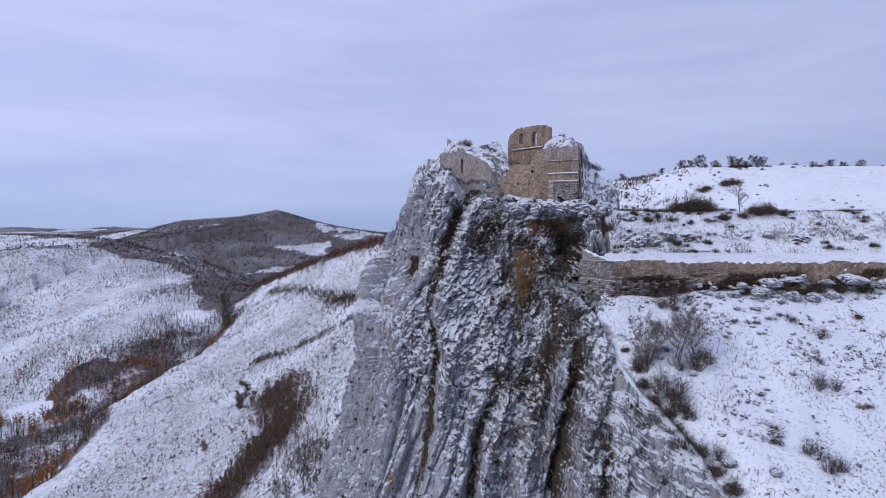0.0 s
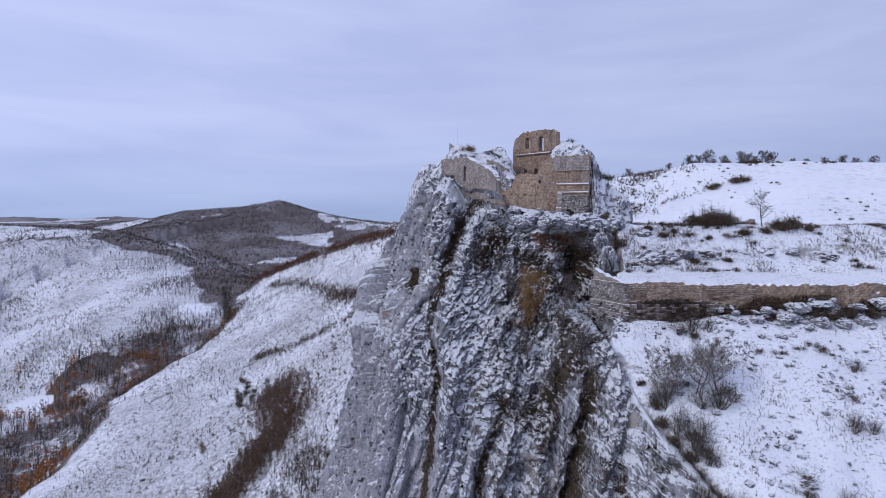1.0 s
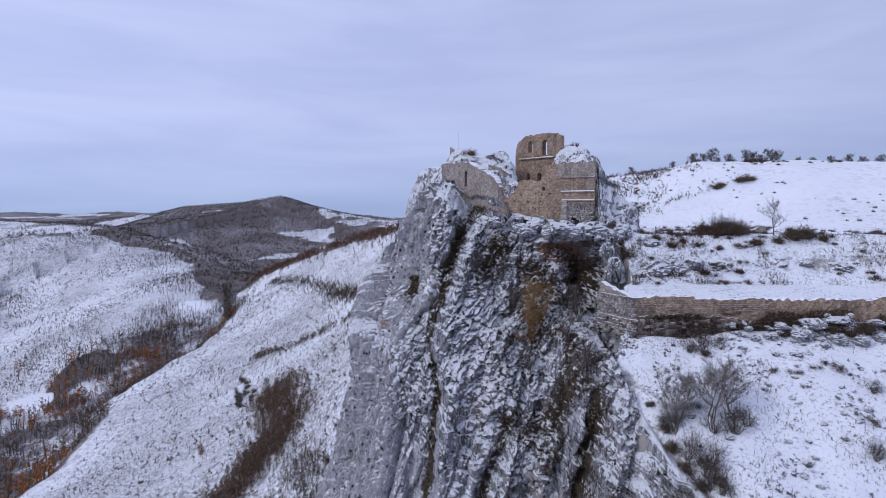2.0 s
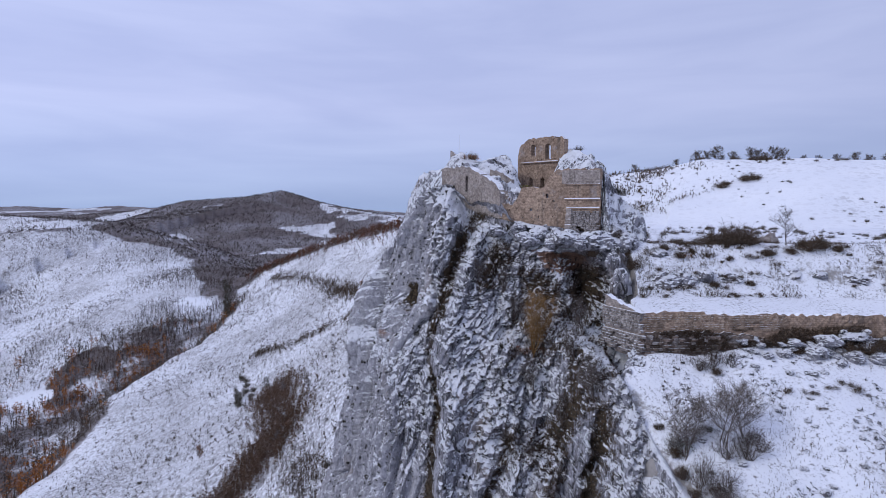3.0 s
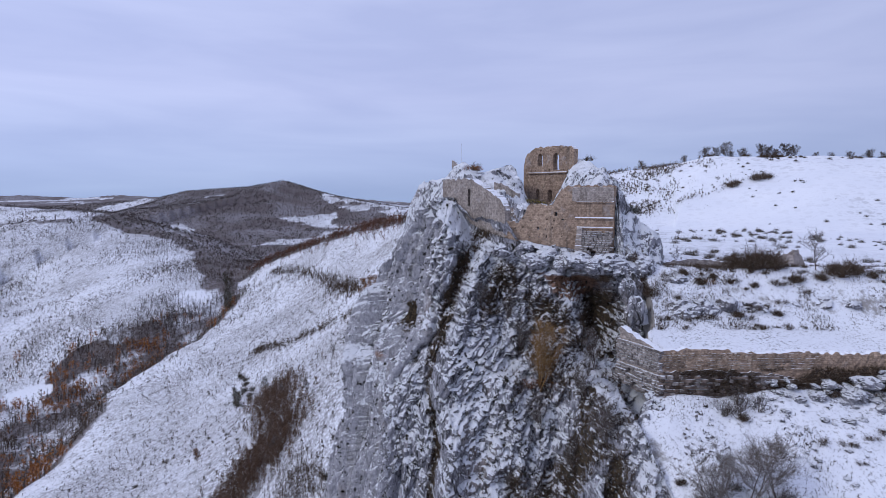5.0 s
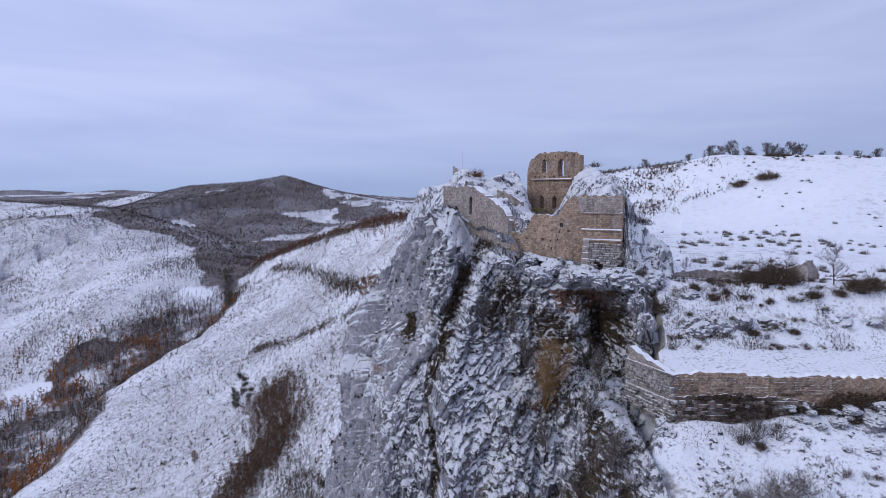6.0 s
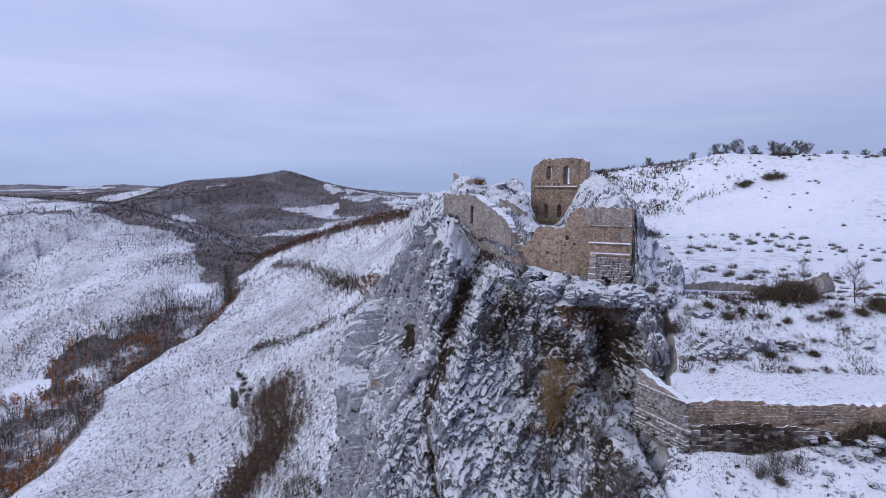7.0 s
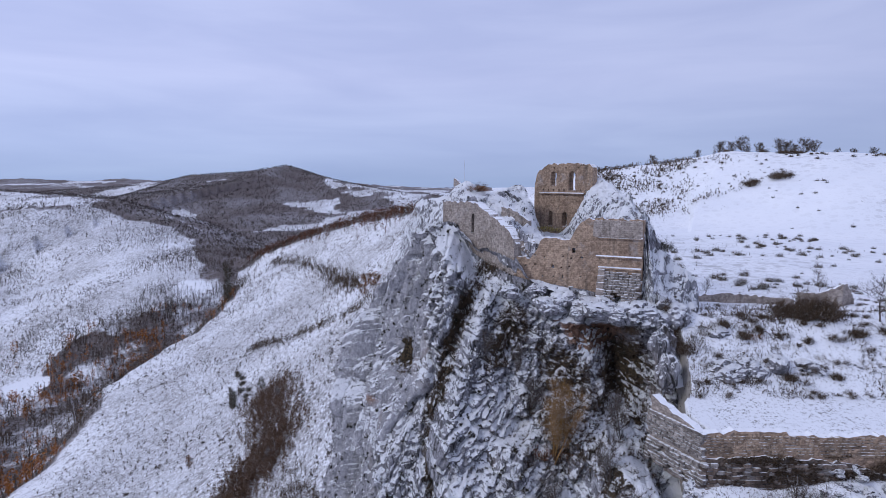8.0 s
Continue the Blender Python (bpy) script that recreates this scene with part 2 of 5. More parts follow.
RUSSET = plant_material("russet_wood", (0.10, 0.042, 0.026), (0.19, 0.08, 0.04), 0.1)
THICKET = plant_material("thicket_twigs", (0.085, 0.05, 0.03), (0.17, 0.10, 0.06), 0.08)
GOLD = plant_material("golden_twigs", (0.17, 0.09, 0.028), (0.36, 0.21, 0.075), 0.25)
PALE_BRANCH = plant_material("pale_bare_branches", (0.10, 0.082, 0.07), (0.22, 0.185, 0.16), 0.4)
SCRUB = plant_material("grey_brown_scrub", (0.10, 0.086, 0.076), (0.25, 0.22, 0.20), 0.45)
BROWN = plant_material("brown_scrub", (0.055, 0.037, 0.024), (0.12, 0.08, 0.05), 0.12)
TUFT = plant_material("dark_tufts", (0.02, 0.018, 0.013), (0.06, 0.05, 0.032), 0.1)
GREEN = plant_material("dark_evergreen", (0.025, 0.032, 0.018), (0.055, 0.06, 0.03), 0.35)
YELLOW = plant_material("yellow_green_leaves", (0.20, 0.16, 0.03), (0.33, 0.26, 0.06), 0.2)
PLAIN_SNOW = Nodes("snow")
PLAIN_SNOW.bump(PLAIN_SNOW.noise(2.0, 5, 0.7), 0.4, 0.15)
PLAIN_SNOW = PLAIN_SNOW.done(PLAIN_SNOW.mix(PLAIN_SNOW.noise(0.8), (0.76, 0.78, 0.82), SNOW), 0.6)

# ---- numeric noise on arrays of places ----


def hashed(i, j, k, seed):
    h = (i.astype(np.int64) * 374761393 + j.astype(np.int64) * 668265263 + k.astype(np.int64) * 2147483647 + seed * 1274126177) & 0xFFFFFFFF
    h = ((h ^ (h >> 13)) * 1274126177) & 0xFFFFFFFF
    h = ((h ^ (h >> 16)) * 2246822519) & 0xFFFFFFFF
    return ((h ^ (h >> 15)) & 0xFFFFFF) / float(0xFFFFFF)


def soft_noise(x, y, z, seed=0):
    """Smooth noise from -1 to 1."""
    i, j, k = np.floor(x), np.floor(y), np.floor(z)
    u, v, w = x - i, y - j, z - k
    u, v, w = u * u * (3 - 2 * u), v * v * (3 - 2 * v), w * w * (3 - 2 * w)
    total = 0
    for a in (0, 1):
        for b in (0, 1):
            for c in (0, 1):
                weight = (u if a else 1 - u) * (v if b else 1 - v) * (w if c else 1 - w)
                total = total + weight * hashed(i + a, j + b, k + c, seed)
    return total * 2 - 1


def fbm(x, y, z, octaves=4, seed=0, gain=0.5):
    total, size, norm = 0, 1.0, 0
    for o in range(octaves):
        total = total + size * soft_noise(x * 2**o + 7.3 * o, y * 2**o - 3.1 * o, z * 2**o + 1.7 * o, seed + o)
        norm += size
        size *= gain
    return total / norm


def blocks(x, y, z, seed=0):
    """Cells of broken rock: each cell's random value, and the nearness of its edge (0 on a crack)."""
    i, j, k = np.floor(x), np.floor(y), np.floor(z)
    near, second, value = np.full(x.shape, 9.0), np.full(x.shape, 9.0), np.zeros(x.shape)
    for a in (-1, 0, 1):
        for b in (-1, 0, 1):
            for c in (-1, 0, 1):
                ci, cj, ck = i + a, j + b, k + c
                dx = ci + hashed(ci, cj, ck, seed) - x
                dy = cj + hashed(ci, cj, ck, seed + 1) - y
                dz = ck + hashed(ci, cj, ck, seed + 2) - z
                d = dx * dx + dy * dy + dz * dz
                closer = d < near
                second = np.where(closer, near, np.minimum(second, d))
                value = np.where(closer, hashed(ci, cj, ck, seed + 3), value)
                near = np.where(closer, d, near)
    return value, np.sqrt(second) - np.sqrt(near)


def smooth(a, b, v):
    v = np.clip((v - a) / (b - a), 0, 1)
    return v * v * (3 - 2 * v)


def larger(a, b, k):
    """Smooth maximum."""
    h = np.clip(0.5 + 0.5 * (a - b) / k, 0, 1)
    return b + (a - b) * h + k * h * (1 - h)


def grid_mesh(name, x, y, z, material, fields=(), shade=True):
    """A sheet of quads from three arrays of the same two-way shape, with values on its points."""
    rows, cols = x.shape
    mesh = bpy.data.meshes.new(name)
    mesh.vertices.add(rows * cols)
    mesh.vertices.foreach_set("co", np.stack([x, y, z], -1).astype(np.float32).ravel())
    at = np.arange(rows * cols).reshape(rows, cols)
    quads = np.stack([at[:-1, :-1], at[:-1, 1:], at[1:, 1:], at[1:, :-1]], -1).reshape(-1, 4)
    mesh.loops.add(quads.size)
    mesh.polygons.add(len(quads))
    mesh.loops.foreach_set("vertex_index", quads.ravel().astype(np.int32))
    mesh.polygons.foreach_set("loop_start", (np.arange(len(quads)) * 4).astype(np.int32))
    mesh.polygons.foreach_set("use_smooth", np.full(len(quads), shade))
    mesh.update(calc_edges=True)
    for key, values in fields:
        layer = mesh.attributes.new(key, "FLOAT", "POINT")
        layer.data.foreach_set("value", np.broadcast_to(values, x.shape).astype(np.float32).ravel())
    mesh.materials.append(material)
    return mesh


# ---- the shape of the land ----


def to_line(x, y, line):
    """Distance in plan to a crest line, and the crest's height there."""
    best, height = np.full(x.shape, 1e9), np.zeros(x.shape)
    for (ax, ay, az), (bx, by, bz) in zip(line, line[1:]):
        ux, uy = bx - ax, by - ay
        s = np.clip(((x - ax) * ux + (y - ay) * uy) / (ux * ux + uy * uy), 0, 1)
        d = np.hypot(x - ax - s * ux, y - ay - s * uy)
        height = np.where(d < best, az + s * (bz - az), height)
        best = np.minimum(best, d)
    return best, height


WOODED_RIDGE = [(40, 230, 66), (10, 330, 66), (-30, 560, 57), (-101, 700, 37), (-185, 790, 10), (-278, 880, -26), (-360, 960, -50)]
WEST_HILL = [(-1300, 1500, 60), (-900, 1330, 50), (-706, 1200, 46), (-574, 1150, 15), (-400, 960, -25), (-345, 830, -40)]
MOUNTAIN = [(-1900, 2700, 20), (-1268, 2600, 65), (-1123, 2600, 101), (-857, 2600, 121), (-712, 2600, 147), (-604, 2550, 112), (-440, 2450, 77), (-215, 2300, 45), (100, 2200, 20)]
FAR_HILLS = [(-3400, 3500, 60), (-2850, 4000, 90), (-2500, 4300, 60)]
FAR_RIDGE = [(-2900, 4500, 70), (-2420, 4350, 92), (-1900, 4300, 70)]
EAST_HILL = [(40, 420, 76), (85, 392, 88), (131, 385, 95), (151, 375, 99), (190, 345, 97), (230, 330, 95), (340, 290, 97), (600, 200, 110)]
GULLY = [(-250, 300, -125), (-252, 357, -120), (-254, 397, -115), (-262, 457, -108), (-292, 512, -100), (-268, 600, -80), (-250, 660, -66), (-262, 740, -52), (-320, 900, -36)]


def valley(x, y):
    zero = 0 * x
    roll = fbm(x / 420, y / 420, zero, 5, 11)
    d, crest = to_line(x, y, WOODED_RIDGE)
    deep = np.interp(y, [380, 560, 690], [188, 155, 118])
    land = crest - deep * (1 - np.exp(-np.sqrt(d * d + 60) / 120)) + 9
    past = np.interp(y, [p[1] for p in GULLY], [p[0] for p in GULLY]) + 6 - x
    land = land - 0.85 * (past + np.sqrt(past * past + 120)) / 2 * smooth(980, 860, y)
    d, crest = to_line(x, y, WEST_HILL)
    land = larger(land, crest - np.where(d < 300, 0.0014 * d * d, 126 + 0.3 * (d - 300)) + 7 * roll, 14)
    d, crest = to_line(x, y, MOUNTAIN)
    land = larger(land, crest - 150 * (1 - np.exp(-np.sqrt(d * d + 900) / 650)) + 6 + 26 * roll * smooth(0, 500, d), 25)
    d, crest = to_line(x, y, FAR_HILLS)
    land = larger(land, crest - 0.16 * d, 20)
    d, crest = to_line(x, y, FAR_RIDGE)
    land = larger(land, crest - 0.12 * d, 20)
    plain = -150 + 190 * smooth(900, 3800, y + 0.15 * np.abs(x)) + 22 * roll
    return larger(land, plain, 30)


def upland(x, y):
    zero = 0 * x
    bumps = fbm(x / 6, y / 6, zero, 4, 21)
    low = 48.7 + (y - 95) * 0.62 + 0.05 * (x - 30) + 0.7 * bumps + 0.22 * fbm(x / 1.6, y / 1.6, zero, 3, 23)
    # the slope rolls over towards the cliff
    past = x - west_edge(y)[0]
    low = low - 0.085 * np.clip(6 - past, 0, 6) ** 2 * smooth(93, 88, y)
    out = np.clip(-past, 0, 22)
    low = low - (1.6 * out + 6.0 * np.clip(out - 0.7, 0, 8)) * smooth(98.2, 97.4, y)
    terrace = 54.7 + 0.19 * (y - 97) + 0.15 * bumps
    jump = y - 2.13 * np.clip(28.4 - x, 0, 5)
    land = np.where(jump < 98.0, low + (terrace - low) * smooth(97.4, 98.0, jump), terrace)
    bank = smooth(105.5, 113.5 + 1.5 * bumps, y + 0.08 * np.maximum(0, x - 45))
    land = land + (63.6 + 0.5 * bumps - land) * bank
    land = land + (61.3 + 0.3 * bumps - land) * smooth(116, 132, y)
    land = land + (62.0 - land) * smooth(136, 210, y)
    d, crest = to_line(x, y, EAST_HILL)
    slope = crest - 0.42 * (np.sqrt(d * d + 300) - 17) + 1.5 * fbm(x / 25, y / 25, zero, 4, 5)
    return np.where(y > 120, larger(land, slope, 8), land)


def west_edge(y):
    """The line, in x, at which the upland breaks off to the valley, and the width of that break."""
    e = np.interp(y, [20, 45, 65, 75, 80, 84, 88, 92, 95, 97, 98.5, 101, 103.6, 106, 112, 118, 130, 160, 400, 700], [60, 44, 34, 30, 28, 26.5, 25, 23.8, 25.0, 26.4, 26.4, 26.2, 26.6, 28.0, 28.2, 28.4, 30, 24, 20, 90])
    w = np.interp(y, [0, 104, 107, 118, 130, 160, 400, 700], [1.0, 1.0, 1.6, 1.8, 3, 12, 40, 60])
    return e + 0.7 * fbm(y / 4, 0 * y, 0 * y, 3, 67) * smooth(96, 92, y), w


def ground_height(x, y):
    x, y = np.asarray(x, float), np.asarray(y, float)
    e, w = west_edge(y)
    near = smooth(98, 95, y)
    part = smooth(-1, 1, (x - e + 17 * near) / (w + 4 * near)) * smooth(900, 600, np.hypot(x, y))
    v = valley(x, y)
    return v + (upland(x, y) - v) * part


def woodland(x, y):
    """How thick the woods stand, from 0 to 1."""
    zero = 0 * x
    n = fbm(x / 160, y / 160, zero, 5, 31)
    d, _ = to_line(x, y, GULLY)
    west = x < np.interp(y, [p[1] for p in GULLY], [p[0] for p in GULLY])
    wide = np.where(west, np.interp(y, [300, 450, 600, 680, 760], [280, 270, 240, 120, 30]), np.interp(y, [300, 760], [45, 22]))
    wood = smooth(1.0, 0.6, d / wide + 0.9 * n) * (0.62 + 0.6 * fbm(x / 30, y / 30, zero, 3, 33))
    wood = np.maximum(wood, 0.78 * smooth(1.0, 0.5, d / np.interp(y, [300, 520, 680, 800], [85, 55, 26, 14]) + 0.4 * n) * (0.75 + 0.5 * fbm(x / 18, y / 18, zero, 3, 35)))
    d, _ = to_line(x, y, WOODED_RIDGE)
    wood = np.maximum(wood, smooth(22, 4, d + 10 * n) * (y > 380))
    wood = np.maximum(wood, smooth(1000, 1350, y - 0.25 * x + 260 * n) * smooth(0.34, 0.1, n))
    wood = np.maximum(wood, smooth(0.3, 0.75, n + smooth(420, 200, np.hypot(x + 400, y - 650)) * 0.25) * (y > 300) * (x < 0) * 0.6)
    # the west hill is bald but for the dark fringe that runs down its north-east shoulder
    d, _ = to_line(x, y, WEST_HILL)
    wood = wood * (1 - smooth(330, 230, d + 80 * n) * (x < -400) * (y > 700) * (y < np.interp(x, [-1300, -900, -706, -574, -400], [1530, 1370, 1230, 1170, 980])) * 0.92)
    d, _ = to_line(x, y, [(-650, 1185, 0), (-555, 1135, 0), (-480, 1105, 0), (-400, 1030, 0), (-355, 930, 0), (-300, 800, 0)])
    wood = np.maximum(wood, 0.95 * smooth(50, 18, d + 45 * n))
    d, _ = to_line(x, y, [(-620, 1290, 0), (-520, 1240, 0), (-420, 1150, 0), (-330, 1010, 0), (-290, 900, 0)])
    wood = np.maximum(wood, 0.9 * smooth(95, 50, d + 40 * n))
    d, _ = to_line(x, y, [(-820, 1120, 0), (-742, 1105, 0), (-700, 1115, 0)])
    wood = np.maximum(wood, 0.9 * smooth(16, 6, d + 12 * n))
    east = x - np.interp(y, [p[1] for p in GULLY], [p[0] for p in GULLY])
    wood = wood * (1 - smooth(2, 16, east) * smooth(170, 130, east) * smooth(720, 640, y))
    # open snowy fields beside the stream
    return wood * open_field(x, y) * (x < 0.06 * y + 10)


FIELDS = ((-403, 580, 22), (-312, 752, 24))


def open_field(x, y):
    """0 inside the smooth snowy fields of the valley, 1 outside."""
    n, share = 0.25 * fbm(x / 30, y / 30, 0 * x, 3, 37), 1.0
    for fx, fy, wide in FIELDS:
        share = share * smooth(0.85, 1.05, np.hypot((x - fx) / wide, (y - fy) / wide) + n)
    return share


def build_ground():
    front = np.radians(np.arange(-41, 41.01, 0.13))
    back = np.radians(np.arange(43, 318, 2.5))
    turn = np.concatenate([front, back, front[:1] + 2 * np.pi])
    near = np.arange(60, 142, 0.4)
    far = 142 * np.exp(np.arange(0, np.log(4950 / 142), 0.0155))
    reach = np.concatenate([[1.0, 15, 30, 45], near, far])
    r, a = np.meshgrid(reach, turn, indexing="ij")
    x, y = r * np.sin(a), r * np.cos(a)
    z = ground_height(x, y)
    wood = woodland(x, y)
    z = z + wood * smooth(250, 500, r) * (2.0 + 3.0 * soft_noise(x / 14, y / 14, 0 * x, 3))
    rough = smooth(-0.35, 0.3, fbm(x / 60, y / 60, 0 * x, 3, 41)) * 0.6 + 0.4
    rough = rough * (1 - 0.68 * (x > 0.06 * y) * (r > 130)) * (1 - (x > 15) * (r < 145))
    rough = rough * (1 - (x > 20) * (y > 97.5) * (y < 105.5))
    rough = rough * open_field(x, y)
    stony = smooth(220, 150, r) * (x > 0)
    return tagged(new("ground", grid_mesh("ground", x, y, z, LAND, (("wood", wood), ("rough", rough), ("stony", stony)))),
                  "snow-covered hills, valley and slopes with dry grass", "ground", kind="structure")


ground = build_ground()

# ---- the crag ----


def rim_height(x):
    return np.interp(x, [-1, 0.8, 3, 4.7, 7, 9.6, 13.6, 20, 23, 27, 31, 36, 48], [74.2, 74.2, 72, 69.6, 68.6, 67.8, 67.0, 66.4, 65.8, 65.5, 63.2, 57, 54])


def rib(x, z, line, width):
    """A rounded rib or groove that follows a line of (height, x, strength) rows, the lowest first."""
    zs, xs, amount = zip(*line)
    x = x + 1.1 * fbm(z / 8, x / 14, 0 * x, 3, 57) + 0.35 * fbm(z / 2, x / 4, 0 * x, 2, 58)
    return np.interp(z, zs, amount) * np.exp(-((x - np.interp(z, zs, xs)) / width) ** 2)


def shelf_height(x):
    """The snowy shelf at the foot of the west slab climbs to the east."""
    return 45.5 + 1.0 * (x + 6)


def wall_line(x):
    """The front line of the castle's walls: y at x."""
    return np.interp(x, [-3, -0.7, 4.4, 7, 9.7, 26, 30], [140, 137.4, 132.7, 126.3, 121.8, 115, 114.5])


CORNER = ([-45, -10, 6, 18, 31.7, 40, 45, 52, 58, 66, 72, 76], [-33, -22, -17, -13, -10, -9.5, -8, -3.3, -3.3, -1.5, -0.5, 0])
SLANT = ([-45, -10, 32, 40, 45, 52, 66, 72], [0.19, 0.19, 0.21, 0.26, 0.30, 0.40, 0.34, 0.24])
SLOPE_EDGE = ([17.4, 20, 23.5, 25, 26.5, 28, 30, 34, 44, 60], [106, 100, 92, 88, 84, 80, 75, 65, 45, 20])


CAVE = [(45.5, -9.8, 0), (47.5, -9.3, 1), (53, -8.4, 1), (56, -7.8, 0)]


def front_line(x, z):
    """The cliff's front, before its rocks are broken: y at x and z."""
    y = 122 + (z - 67) * 0.62 + 8.5 * smooth(1, -5, x) - 0.34 * np.clip(x - 8, 0, 16)
    # the west slab stands back above its shelf
    lift = z - shelf_height(x)
    y = y + 2.6 * smooth(-1.0, 1.2, lift) * smooth(24, 6, lift) * smooth(-1, -5, x)
    # east of the gully the rock falls steeply from the edge of the snow slope, and above that edge lies under the snow
    ye = np.interp(x + 1.1 * fbm(x / 3, z / 5, 0 * x, 3, 65), *SLOPE_EDGE)
    ze = 48.7 + (ye - 95) * 0.62 + 0.05 * (x - 30) - 2.6 * smooth(93, 88, ye)
    rock = ye - 0.55 * (ze - z) - 1.6
    under = ye + (z - ze) / 0.62 + 5.0
    rock = np.where(z < ze, rock, rock + (under - rock) * smooth(0.0, 2.6, z - ze))
    y = y + (rock - y) * smooth(15.0, 20.5, x) * smooth(52.5, 48.0, z)
    behind = 104.5 + 1.2 * np.maximum(0, z - 57)
    return y + (np.maximum(y, behind) + 0.6 - y) * smooth(25.0, 27, x) * smooth(49, 51.5, z)


def carved(x, z, west):
    """How far the large ribs stand out (positive) and the gullies stand back, in metres."""
    # the dark groove between the west slab and the middle buttress, and the crack below it
    out = -rib(x, z, [(44, -3.0, 0), (48, -2.4, 1.8), (52.3, -1.3, 3.2), (57.7, 0.1, 4.2), (61.6, 2.3, 3.6), (66.7, 5.6, 2.0), (69, 6.5, 0)], 1.7)
    out = out - rib(x, z, [(14, -5, 1), (21.6, -3.7, 2.4), (24.8, -2.4, 2.2), (32.6, -1.6, 2.6), (37, -1.1, 3.2), (40.5, -1.6, 2.8), (44, -3, 1.8), (47, -2.8, 0)], 0.9)
    # the slab's rounded edge along the groove
    out = out + rib(x, z, [(46, -4.6, 0), (50, -4.0, 1.6), (57.6, -2.8, 1.8), (62.8, -1.6, 1.6), (68, 0.6, 0.8), (71, 1, 0)], 1.2)
    # middle buttress, its leaning edge and the snow pad on its shoulder
    out = out + rib(x, z, [(44, 0.4, 0), (50.5, 0.9, 1.8), (54.6, 1.8, 2.2), (60, 4.0, 2.0), (66.5, 7.4, 1.0), (68, 8, 0)], 1.4)
    out = out + rib(x, z, [(36, 8.5, 0), (44, 9, 2.2), (47.6, 9.2, 2.6), (48.6, 9.4, 0.6), (50.0, 9.6, -2.2), (54, 9.6, -1.6), (60, 9, 0)], 2.2)
    out = out - rib(x, z, [(6, -13, 2), (20, -10.6, 2.6), (30, -7.6, 2.4), (36, -6.4, 0)], 0.8)
    out = out - rib(x, z, [(6, -9.5, 1.6), (18, -6.9, 2.2), (26, -5.2, 1.8), (31, -4.6, 0)], 0.7)
    out = out - rib(x, z, [(47, 14, 0), (52, 14, 1.8), (57, 13, 1.8), (62, 12.5, 0)], 2.6)
    # lower ribs and gullies, all leaning west as they come down
    out = out + rib(x, z, [(8, -5.5, 2.4), (18.4, -3.2, 2.8), (32.2, -0.2, 2.8), (40, 1.8, 2.0), (44, 2.8, 0)], 1.3)
    out = out - rib(x, z, [(8, 2.6, 3), (22.3, 5.0, 3.2), (27.3, 6.0, 3.2), (31.4, 8.8, 2.2), (36, 10.5, 0)], 1.1)
    out = out + rib(x, z, [(8, 4.6, 2), (22.3, 7.2, 2.2), (29.4, 10.2, 2.2), (34, 12.4, 0)], 1.2)
    out = out + rib(x, z, [(6, 10, 1.5), (22, 13.0, 2.0), (30, 14.6, 1.6), (35, 15.4, 0)], 1.5)
    out = out - rib(x, z, [(8, 8.6, 1.2), (20, 10.6, 1.6), (27, 12.2, 1.2), (31, 13, 0)], 0.8)
    out = out - rib(x, z, [(12, 15.6, 3.5), (26, 18.4, 4.2), (31, 19.6, 4.2), (37, 20.6, 3.6), (41, 20.8, 2.0), (45, 21.5, 0)], 0.85)
    out = out + rib(x, z, [(10, 17.2, 1.6), (24, 20.2, 2.2), (32, 21.6, 2.2), (42, 22.8, 1.4), (47, 23.4, 0)], 1.2)
    out = out - rib(x, z, [(10, 20, 2.6), (22, 22.4, 2.8), (30, 23.8, 2.6), (36, 24.6, 0)], 1.0)
    # hollow under the overhang, below the walls
    out = out - rib(x, z, [(48.5, 21.8, 0), (51, 22.0, 3.6), (54, 23.6, 6.5), (57, 23.9, 7.5), (60, 23.2, 6.0), (61.8, 21.8, 4.0), (62.6, 21.0, 0)], 3.0)
    out = out + rib(x, z, [(61.0, 19, 0), (62.4, 20, 2.2), (65, 21, 1), (68, 21, 0)], 4.2)
    # the cave in the slab's west side
    return out * (1 - west) - 3.0 * rib(x, z, CAVE, 1.3)


